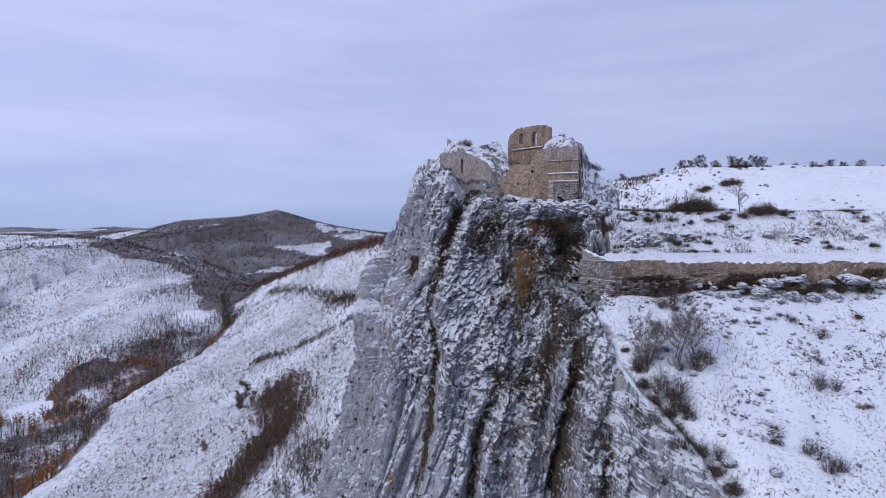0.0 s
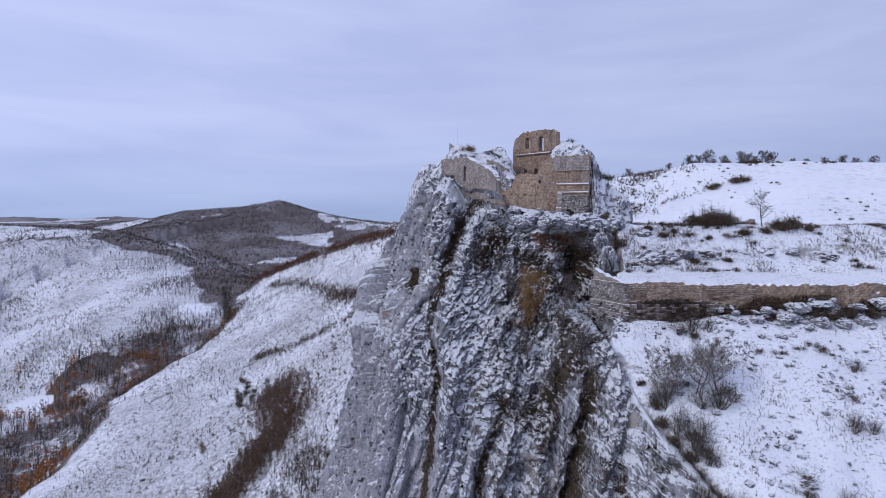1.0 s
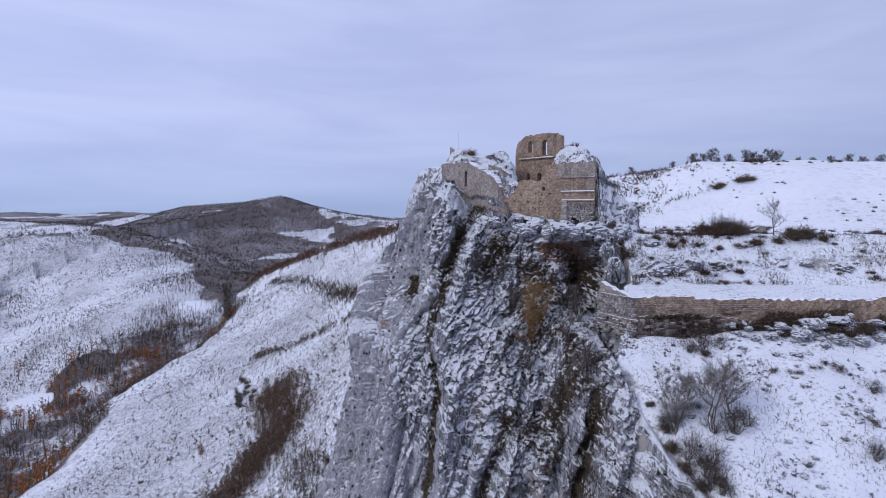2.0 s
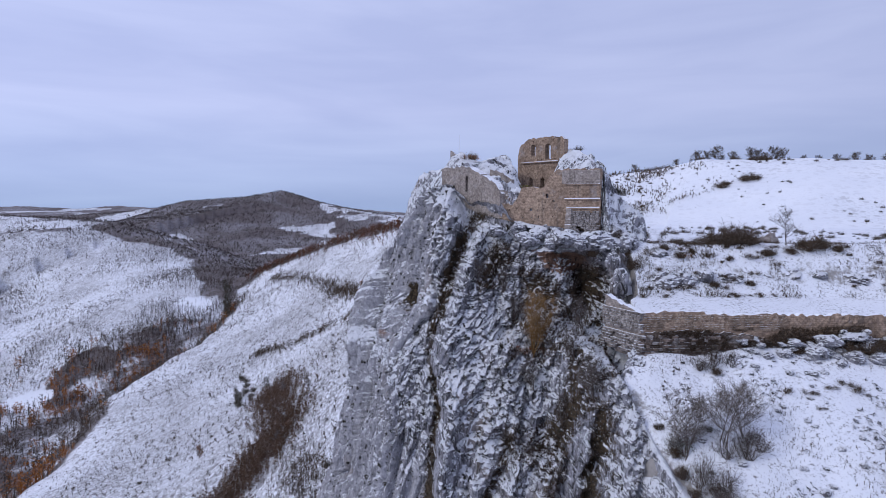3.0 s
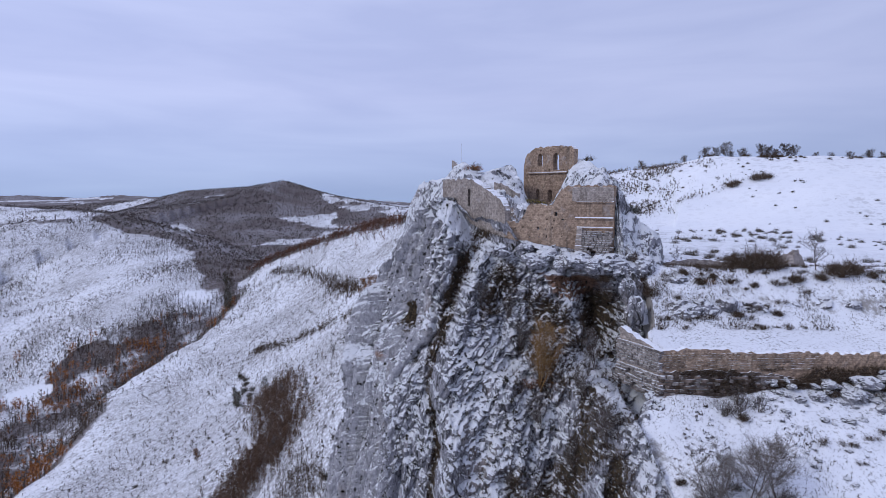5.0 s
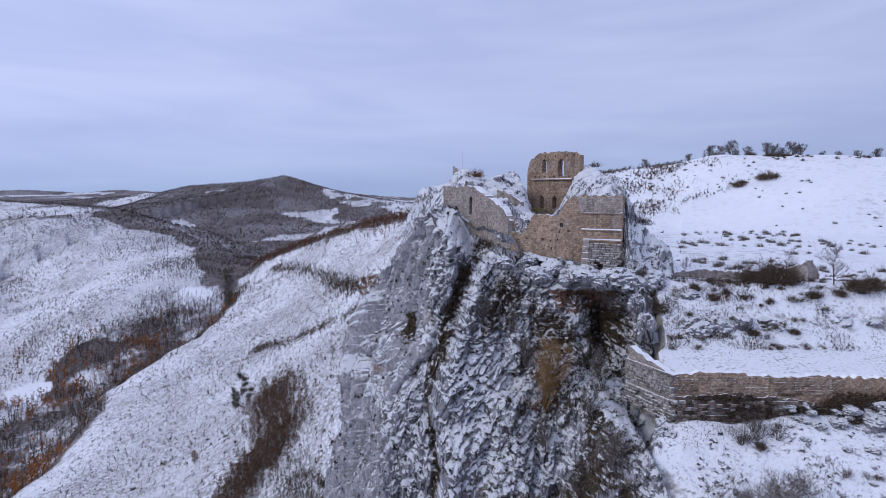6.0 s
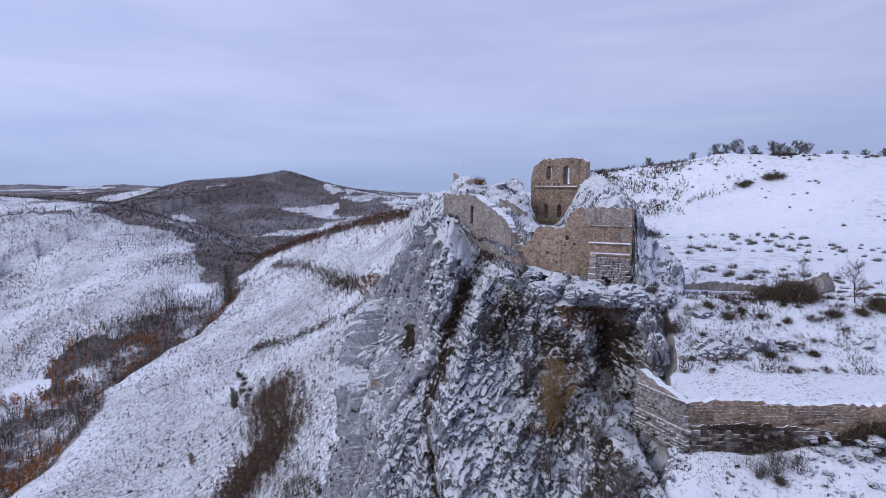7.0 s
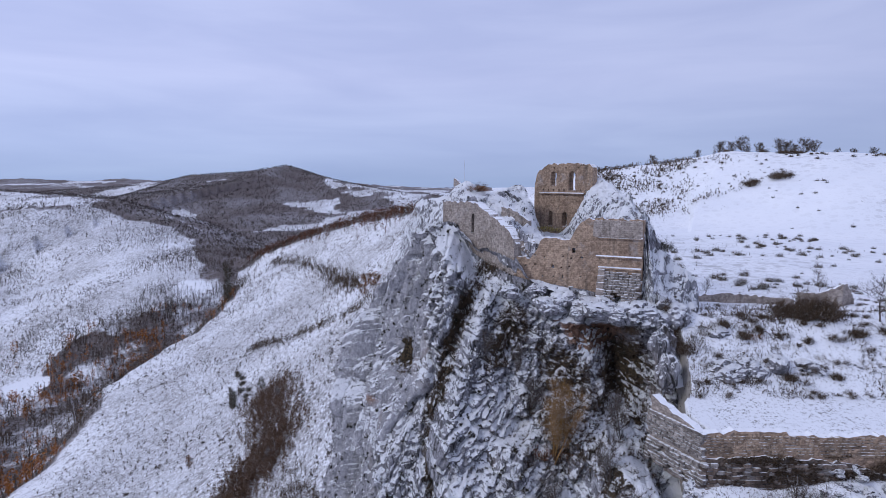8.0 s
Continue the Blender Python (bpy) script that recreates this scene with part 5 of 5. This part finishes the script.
def spread(count, x0, x1, y0, y1, sizes, seed, chance=None):
    rnd = np.random.default_rng(seed)
    x, y = rnd.uniform(x0, x1, count * 4), rnd.uniform(y0, y1, count * 4)
    if chance is not None:
        kept = rnd.uniform(0, 1, count * 4) < chance(x, y)
        x, y = x[kept], y[kept]
    return [(float(a), float(b), float(rnd.uniform(*sizes))) for a, b in zip(x[:count], y[:count])]


# near slope
plant(tree_parts("bare_tree", 11, 7.6, 0.46, 5, PALE_BRANCH, None, 5, 0.032), [(28.4, 83.6, 1.15)], "leafless many-stemmed tree on the snow slope", "tree", "trees on the slope")
plant(tree_parts("bare_tree", 13, 6.6, 0.68, 3, PALE_BRANCH, None, 6, 0.032), [(32.6, 83.8, 1.2), (35.4, 84.6, 0.8)], "leafless spreading tree on the snow slope", "tree", "trees on the slope")
plant(shrub_parts("bare_shrub", 21, 130, BRANCH, None, 0, 1.0, 0.03), [(34.4, 82.6, 2.3), (29.6, 81.2, 2.4), (31.0, 78.8, 2.2), (28.2, 76.0, 1.6), (27.0, 72.0, 1.9), (32.9, 71.7, 1.7), (32.2, 67.4, 2.0), (43.2, 70.0, 1.5), (44.9, 68.2, 1.6), (36.5, 95.0, 2.0), (34.3, 94.2, 1.6), (26.8, 81.4, 1.8), (28.4, 78.4, 1.8), (26.4, 77.8, 1.8), (27.6, 74.4, 2.0), (29.6, 75.2, 1.8), (28.6, 71.0, 2.0), (26.2, 69.4, 1.8), (30.8, 69.6, 1.9), (36.0, 83.6, 1.7), (31.6, 76.6, 1.5), (29.9, 78.4, 1.4), (49.5, 78.5, 1.6), (54.5, 86.5, 1.3), (29.5, 68.0, 1.8)],
      "leafless grey-brown shrub in the snow", "shrub", "shrubs on the slope")
plant(shrub_parts("evergreen_shrub", 23, 60, BRANCH, GREEN, 700), [(26.6, 78.8, 1.5), (28.8, 84.6, 1.5), (26.0, 76.2, 1.2), (31.5, 85.2, 1.0), (27.3, 80.8, 1.2)],
      "dark evergreen shrub dusted with snow", "shrub", "shrubs on the slope")
plant(shrub_parts("brown_shrub", 25, 150, BROWN, BROWN, 500), [(56.5, 95.2, 2.3), (62.5, 95.6, 1.6), (67.0, 95.6, 1.8), (48.0, 95.9, 1.2), (53.8, 95.0, 1.7), (59.3, 95.4, 2.0), (50.8, 95.6, 1.1), (28.6, 74.0, 1.5), (27.8, 77.2, 1.3), (27.4, 84.6, 1.3), (27.8, 82.6, 1.5), (28.4, 80.6, 1.6), (29.0, 78.6, 1.7), (29.7, 76.6, 1.6), (30.4, 74.6, 1.5), (31.4, 73.0, 1.6), (32.2, 70.8, 1.5), (30.4, 80.0, 1.2), (31.4, 77.6, 1.3), (33.4, 68.6, 1.5), (26.6, 87.4, 0.9), (45.0, 115.0, 2.7), (47.6, 114.8, 3.0), (50.0, 114.6, 2.6), (46.4, 113.6, 2.0), (48.8, 113.4, 2.2), (57.6, 111.0, 2.2), (59.8, 111.4, 1.9), (31.6, 111.0, 1.8, 60.6), (33.0, 112.0, 1.7, 61.8), (37.2, 110.8, 1.2), (28.6, 111.0, 1.7, 60.8), (30.2, 110.2, 1.6, 60.0), (32.2, 108.8, 1.1, 58.6), (27.8, 113.2, 1.6, 64.6), (39.5, 111.6, 0.9), (45.2, 110.4, 0.9), (51.5, 110.8, 1.2), (54.8, 110.8, 1.3), (62.2, 110.4, 1.2), (29.9, 113.0, 1.9, 62.0), (47.0, 107.4, 0.9), (41.6, 107.4, 1.0), (35.2, 112.0, 1.2)],
      "dense brown leafless bush with snow in it", "bush", "brown bushes")
plant(tree_parts("bare_tree", 14, 6.2, 0.5), [(55.2, 112.6, 1.0), (44.6, 140.5, 0.5), (69.0, 148.0, 0.6)], "small leafless tree on the snowy plateau", "tree", "trees on the plateau")
plant(shrub_parts("bank_shrub", 26, 110, BROWN, BROWN, 160, 0.7), spread(75, 30, 78, 104.8, 115, (0.35, 0.95), 61, lambda x, y: smooth(-0.15, 0.25, noisy(x, y, 5, 225))) + spread(40, 34, 80, 118, 150, (0.3, 0.8), 62, lambda x, y: smooth(0.0, 0.3, noisy(x, y, 8, 227)))
      + spread(26, 27, 72, 62, 94, (0.4, 1.0), 63, lambda x, y: smooth(0.0, 0.3, noisy(x, y, 6, 229))), "low brown shrub among snowy rocks", "shrub", "shrubs on the bank")
# on the crag
plant(shrub_parts("rust_bush", 27, 120, BROWN, RUST, 500), [(5.4, 137.0, 1.4, 79.4), on_cliff(13.8, 47.0, 1.6), (38.0, 111.2, 1.0, 61.6)], "rust-brown bush on the crag", "bush", "bushes on the crag")
plant(shrub_parts("yellow_bush", 29, 50, BRANCH, YELLOW, 420, 0.6), [(15.4, 131.0, 1.25, 73.4), (17.2, 134.5, 1.2, 73.0)], "yellow-green bush below the keep", "bush", "bushes on the crag")
plant(shrub_parts("dark_bush", 31, 80, BRANCH, GREEN, 520), [(28.6, 118.2, 1.5, 72.2), (29.6, 118.6, 1.2, 71.8), (31.0, 113.5, 1.3, 63.0), (27.2, 114.4, 1.0, 66.0)], "dark evergreen bush on the crag", "bush", "bushes on the crag")
plant(tree_parts("rust_tree", 16, 11.0, 0.22, 6, GOLD, None, 4, 0.04), [on_cliff(13.8, 46.5, 1.05)], "slender tree with rust-coloured leaves against the cliff", "tree", "trees on the cliff")
plant(tree_parts("bare_tree", 18, 6.5, 0.35, 3), [on_cliff(11.4, 50.5, 0.9), on_cliff(18.6, 46.5, 1.0), on_cliff(20.4, 43.8, 1.0), on_cliff(9.6, 54.6, 0.7), on_cliff(13.6, 41.5, 0.8), on_cliff(5.6, 57.0, 0.7), on_cliff(16.8, 38.0, 0.8), on_cliff(21.6, 50.0, 0.9)], "leafless tree rooted in the cliff", "tree", "trees on the cliff")
plant(shrub_parts("ledge_shrub", 33, 130, BROWN), [(27.0, 139.0, 1.0, 81.4), (11.5, 138.5, 0.8, 79.0), (24.0, 113.0, 1.4, 61.8), on_cliff(5.6, 67.6, 1.3), on_cliff(4.4, 65.4, 1.3), on_cliff(3.0, 63.4, 1.2), on_cliff(2.2, 61.2, 1.1), on_cliff(0.6, 58.6, 1.1), on_cliff(9.0, 64.6, 1.0), on_cliff(11.0, 62.6, 1.2), on_cliff(7.0, 58.4, 1.3)], "leafless shrub on the rocky crag", "shrub", "bushes on the crag")
# the east hill
skyline = tree_parts("hill_tree", 41, 8.5, 0.5, 3, BRANCH, None, 5, 0.06)
plant(skyline, [(152, 388, 1.15), (157, 384, 0.9), (161, 379, 1.1), (169, 378, 0.95), (176, 368, 1.0), (180, 370, 1.1), (187, 365, 1.2), (190, 360, 0.9), (141, 392, 0.75), (118, 398, 0.8), (199, 356, 0.6), (205, 353, 0.55), (214, 350, 0.7), (221, 347, 0.95), (228, 345, 0.8), (236, 342, 0.9), (165, 384, 0.8), (184, 368, 0.8)], "leafless tree on the hill's skyline", "tree", "skyline trees")
plant(shrub_parts("hill_bush", 43, 120, BROWN, BROWN, 500, 0.6), [(134.5, 315, 3.6), (138.5, 316.5, 2.8), (148.8, 317, 4.2), (152.5, 317.5, 3.4), (172.5, 352, 3.0), (168.0, 353, 2.6), (176.5, 350, 2.6), (163.0, 360, 2.0), (147.0, 368, 2.0)], "dark brown bush on the snowy hillside", "bush", "bushes on the hill")
plant(shrub_parts("hill_shrub", 45, 90, BROWN, GREEN, 260, 0.9), spread(150, 45, 130, 142, 260, (0.35, 1.25), 3, lambda x, y: (x > 0.36 * y - 12) * smooth(-0.3, 0.3, noisy(x, y, 25, 217))) + spread(45, 120, 240, 235, 330, (0.35, 0.95), 4, lambda x, y: smooth(-0.1, 0.3, noisy(x, y, 30, 221))), "dark shrub scattered on the snowy hillside", "shrub", "shrubs on the hill")
plant(shrub_parts("heath_shrub", 47, 90, BROWN, BROWN, 260, 0.8), spread(110, 70, 150, 325, 395, (0.5, 1.3), 6, lambda x, y: smooth(150, 90, x)) + spread(40, 150, 260, 330, 350, (0.6, 1.4), 7), "brown heath shrub on the hill's brow", "shrub", "shrubs on the hill")
# the valley
plant(tree_parts("ivy_tree", 51, 9.0, 0.25, 2, BROWN, GREEN, 5), [(-108.5, 372.0, 1.1), (-127.0, 375.0, 1.0), (-124.5, 367.0, 0.8), (-131.0, 385.0, 1.2), (-128.5, 379.0, 1.0), (-245, 682, 2.0), (-252, 700, 2.2), (-260, 725, 2.2), (-269, 745, 2.3), (-280, 775, 2.3), (-249, 690, 1.6), (-290, 800, 2.2)], "dark ivy-grown tree on the valley slope", "tree", "valley trees")
plant(tree_parts("valley_tree", 53, 10.0, 0.35, 2, BRANCH, None, 4, 0.05), [(-52.0, 196.0, 1.0), (-46.5, 199.0, 1.1), (-56.0, 203.0, 0.9), (-72.0, 262.0, 0.8), (-66.0, 300.0, 0.8), (-120.0, 300.0, 0.7), (-60, 330, 0.7), (-86, 330, 0.7)], "tall leafless tree on the valley slope", "tree", "valley trees")
plant(tree_parts("rust_valley_tree", 55, 7.0, 0.4, 1, BROWN, RUST, 5), [(-118.0, 297.0, 1.0), (-52.0, 418.0, 1.5), (-50.0, 412.0, 1.4), (-56.0, 428.0, 1.4), (-47.0, 404.0, 1.3), (-54, 408, 1.3), (-57, 416, 1.2)], "rust-leaved tree on the valley slope", "tree", "valley trees")
plant(shrub_parts("valley_bush", 57, 90, BROWN, GREEN, 380), [(-142, 428, 3.6), (-137, 420, 3.2), (-133, 408, 3.4), (-129, 396, 3.8), (-123, 391, 3.0), (-121, 381, 3.2), (-146, 436, 2.6), (-150, 300, 1.7), (-112, 318, 1.4), (-126, 330, 1.5), (-139, 345, 1.2), (-100, 300, 1.2), (-36, 208, 3.0), (-33, 200, 3.2), (-40, 214, 2.4), (-30, 193, 3.0), (-118, 372, 2.0), (-125, 372, 2.4), (-128, 378, 2.6), (-131, 384, 2.4), (-120, 365, 1.4)], "dark bush on the snowy valley slope", "bush", "valley bushes")
# brown thicket that runs down the slope, and the hedge line above it
hx, hy = along_line([(-104, 372), (-88, 318), (-74, 280), (-76, 262), (-82, 245), (-90, 220)], 2000, 7.0)
p = on_ground(hx, hy)
stand_of("brown_thicket", p, rng.uniform(2.5, 5.5, len(p)), THICKET, "brown thicket running down the valley slope", 16, 0.12, 26, 10, 0.08, 0.12, 0.4)
hx, hy = along_line([(-224, 774), (-165, 682), (-114, 584), (-86, 515), (-62, 446)], 1300, 4.0)
p = on_ground(hx, hy)
stand_of("hedge", p, rng.uniform(1.5, 5.0, len(p)), BROWN, "brown hedge across the valley slope", 12, 0.16, 14, 25, 0.1, 0.13)
hx, hy = along_line([(-50, 392), (-78, 424), (-103, 446), (-135, 472), (-150, 480)], 620, 3.6)
kept = noisy(hx, hy, 14, 251) > -0.1
p = on_ground(hx[kept], hy[kept])
stand_of("slope_scrub", p, rng.uniform(1.2, 4.2, len(p)), BROWN, "brown scrub in a fold of the valley slope", 10, 0.12, 9, 10, 0.1, 0.2, 0.4)
hx, hy = along_line([(-227, 464), (-203, 478), (-172, 476), (-151, 469), (-125, 468)], 260, 0.8)
p = on_ground(hx, hy)
stand_of("track_hedge", p, rng.uniform(0.6, 1.6, len(p)), BROWN, "low hedge beside a snowy track", 6, 0.12, 5, 20, 0.1, 0.25)
hx, hy = along_line([(-60, 240), (-42, 205), (-30, 180)], 500, 5)
p = on_ground(hx, hy)
stand_of("cliff_foot_thicket", p, rng.uniform(2, 5, len(p)), BROWN, "dark thicket at the foot of the cliff", 14, 0.1, 10, 25, 0.1, 0.1)

# ---- boulders ----


def boulder_mesh(seed):
    """A broken limestone block of about unit radius."""
    bm = bmesh.new()
    bmesh.ops.create_icosphere(bm, subdivisions=4, radius=1.0)
    p = np.array([v.co[:] for v in bm.verts])
    a, crack = blocks(p[:, 0] * 1.1 + seed * 7.3, p[:, 1] * 1.1, p[:, 2] * 1.3, 301)
    b, _ = blocks(p[:, 0] * 2.6 + seed * 3.7, p[:, 1] * 2.6, p[:, 2] * 3.2, 311)
    size = 1 + 0.30 * fbm(p[:, 0] * 1.1 + seed * 3.1, p[:, 1] * 1.1, p[:, 2] * 1.1, 3, 321) + 0.32 * (a - 0.5) + 0.12 * (b - 0.5) - 0.12 * smooth(0.12, 0, crack)
    for v, s in zip(bm.verts, size):
        v.co *= s
        v.co.z *= 0.78
    mesh = bpy.data.meshes.new("boulder")
    bm.to_mesh(mesh)
    bm.free()
    layer = mesh.attributes.new("cover", "FLOAT", "POINT")
    layer.data.foreach_set("value", np.full(len(size), 0.0, np.float32))
    mesh.materials.append(ROCK)
    return mesh


stones = [boulder_mesh(s) for s in range(4)]
for k, (x, y, size) in enumerate([(50.2, 95.4, 1.5), (54.6, 94.2, 1.35), (57.6, 94.0, 1.2), (52.4, 93.4, 0.7), (46.0, 95.4, 0.9), (43.6, 95.2, 0.8), (60.8, 94.4, 1.1), (45.0, 92.4, 0.5), (48.0, 92.0, 0.55), (36.8, 84.6, 0.5), (34.0, 81.6, 0.6), (41.5, 78.4, 0.55), (40.2, 72.4, 0.8), (52.0, 84.0, 0.6), (30.6, 84.4, 0.5), (33.8, 70.6, 0.9), (38.0, 68.2, 0.7), (47.0, 80.5, 0.5)]):
    ob = new("boulder", stones[k % 4])
    ob.matrix_basis = pose(x, y, float(ground_height(x, y)) + 0.1 * size, 8 * (k % 3), 0, 67 * k) @ Matrix.Scale(size, 4)
    tagged(ob, "grey limestone boulder capped with snow", "boulder", "boulders on the slope")
loose = random.Random(23)
for k in range(150):
    x, y, size = loose.uniform(27, 64), loose.uniform(62, 95), loose.uniform(0.2, 0.62)
    if fbm(np.array([x / 6]), np.array([y / 6]), np.array([0.0]), 3, 261)[0] < -0.02:
        continue
    ob = new("boulder", stones[k % 4])
    ob.matrix_basis = pose(x, y, float(ground_height(x, y)) - 0.1 * size, loose.uniform(-20, 20), loose.uniform(-20, 20), loose.uniform(0, 360)) @ Matrix.Diagonal((size, size * 0.8, size * 0.75, 1))
    tagged(ob, "small grey stone showing through the snow slope", "boulder", "stones on the slope")
sx, sy = scatter(5200, 25, 75, 58, 96, lambda x, y: smooth(0.1, 0.5, noisy(x, y, 5, 219)))
sets = []
for _ in range(5):
    c = on_ground(sx, sy, 0.02) + rng.normal(0, 0.1, (len(sx), 3)) * [1, 1, 0.3]
    sets.append(leaves(c, rng.uniform(0.15, 0.6, len(sx))))
tagged(new("stone_chips", soup_mesh("stone_chips", np.concatenate(sets), ROCK)), "small broken stones showing through the snow", "stones", kind="stuff")

# rock outcrops in the bank above the terrace, and the overhanging rocks below the castle's foot
for k, (x, y, sx, sz, h) in enumerate([(34.4, 108.9, 2.8, 2.3, 57.9), (37.6, 109.2, 2.4, 2.1, 58.2), (40.6, 109.6, 2.2, 1.8, 58.4), (44.6, 109.8, 2.6, 1.6, 58.6), (50.2, 109.8, 2.0, 1.7, 58.6), (54.0, 109.8, 3.0, 2.0, 58.8), (58.4, 109.4, 2.6, 1.8, 58.6), (63.0, 109.2, 3.0, 1.8, 58.6), (68.0, 108.8, 2.6, 1.8, 58.6), (31.4, 112.6, 2.2, 2.0, 61.0), (35.0, 112.4, 2.0, 1.4, 61.8), (73.0, 108.4, 2.8, 1.8, 58.4),
                                      (20.0, 114.6, 3.2, 1.9, 64.6), (24.6, 113.2, 2.8, 2.2, 64.2), (27.2, 113.0, 2.4, 2.8, 63.2), (29.6, 113.6, 2.2, 2.6, 63.6), (24.9, 94.0, 1.6, 2.8, 46.0), (25.8, 95.6, 1.4, 2.8, 47.2), (24.2, 92.2, 1.5, 2.6, 44.0), (26.3, 95.8, 1.4, 3.4, 45.2), (26.4, 97.2, 1.1, 2.2, 48.6), (27.3, 108.4, 1.4, 3.0, 58.0), (27.2, 110.6, 1.5, 3.4, 60.4), (16.0, 117.6, 2.0, 1.4, 65.2), (12.6, 119.0, 1.8, 1.3, 66.0)] + [(9.0, 119.8, 1.7, 1.4, 65.6), (14.2, 116.8, 1.9, 1.6, 64.0), (18.0, 115.4, 1.6, 1.5, 63.8), (22.2, 112.9, 2.1, 1.6, 63.9)] + [(47.6 + 3.1 * k + 0.9 * (k % 3), 96.0 - 0.7 * (k % 2), 1.0 + 0.45 * (k % 3), 0.8 + 0.35 * (k % 2), 51.2 + 0.5 * (k % 3)) for k in range(11)]):
    ob = new("rock_outcrop", stones[(k + 1) % 4])
    ob.matrix_basis = pose(x, y, h, 0, 12 * (k % 3) - 8, 41 * k) @ Matrix.Diagonal((sx, sx * 0.8, sz, 1))
    tagged(ob, "grey rock outcrop with snow on top", "rock", "outcrops in the bank")

# fallen stones below the ruined part of the terrace wall
fall = random.Random(17)
for k in range(70):
    x, size = fall.uniform(40, 78), fall.uniform(0.3, 0.85)
    y = 96.6 - abs(fall.gauss(0, 1.3))
    ob = new("fallen_stone", stones[k % 4])
    ob.matrix_basis = pose(x, y, float(ground_height(x, y)) + 0.15 * size + max(0, y - 95.6) * fall.uniform(0, 1.4), fall.uniform(-25, 25), fall.uniform(-25, 25), fall.uniform(0, 360)) @ Matrix.Diagonal((size, size * 0.75, size * 0.7, 1))
    tagged(ob, "fallen grey stone with snow below the ruined wall", "stone", "fallen stones")
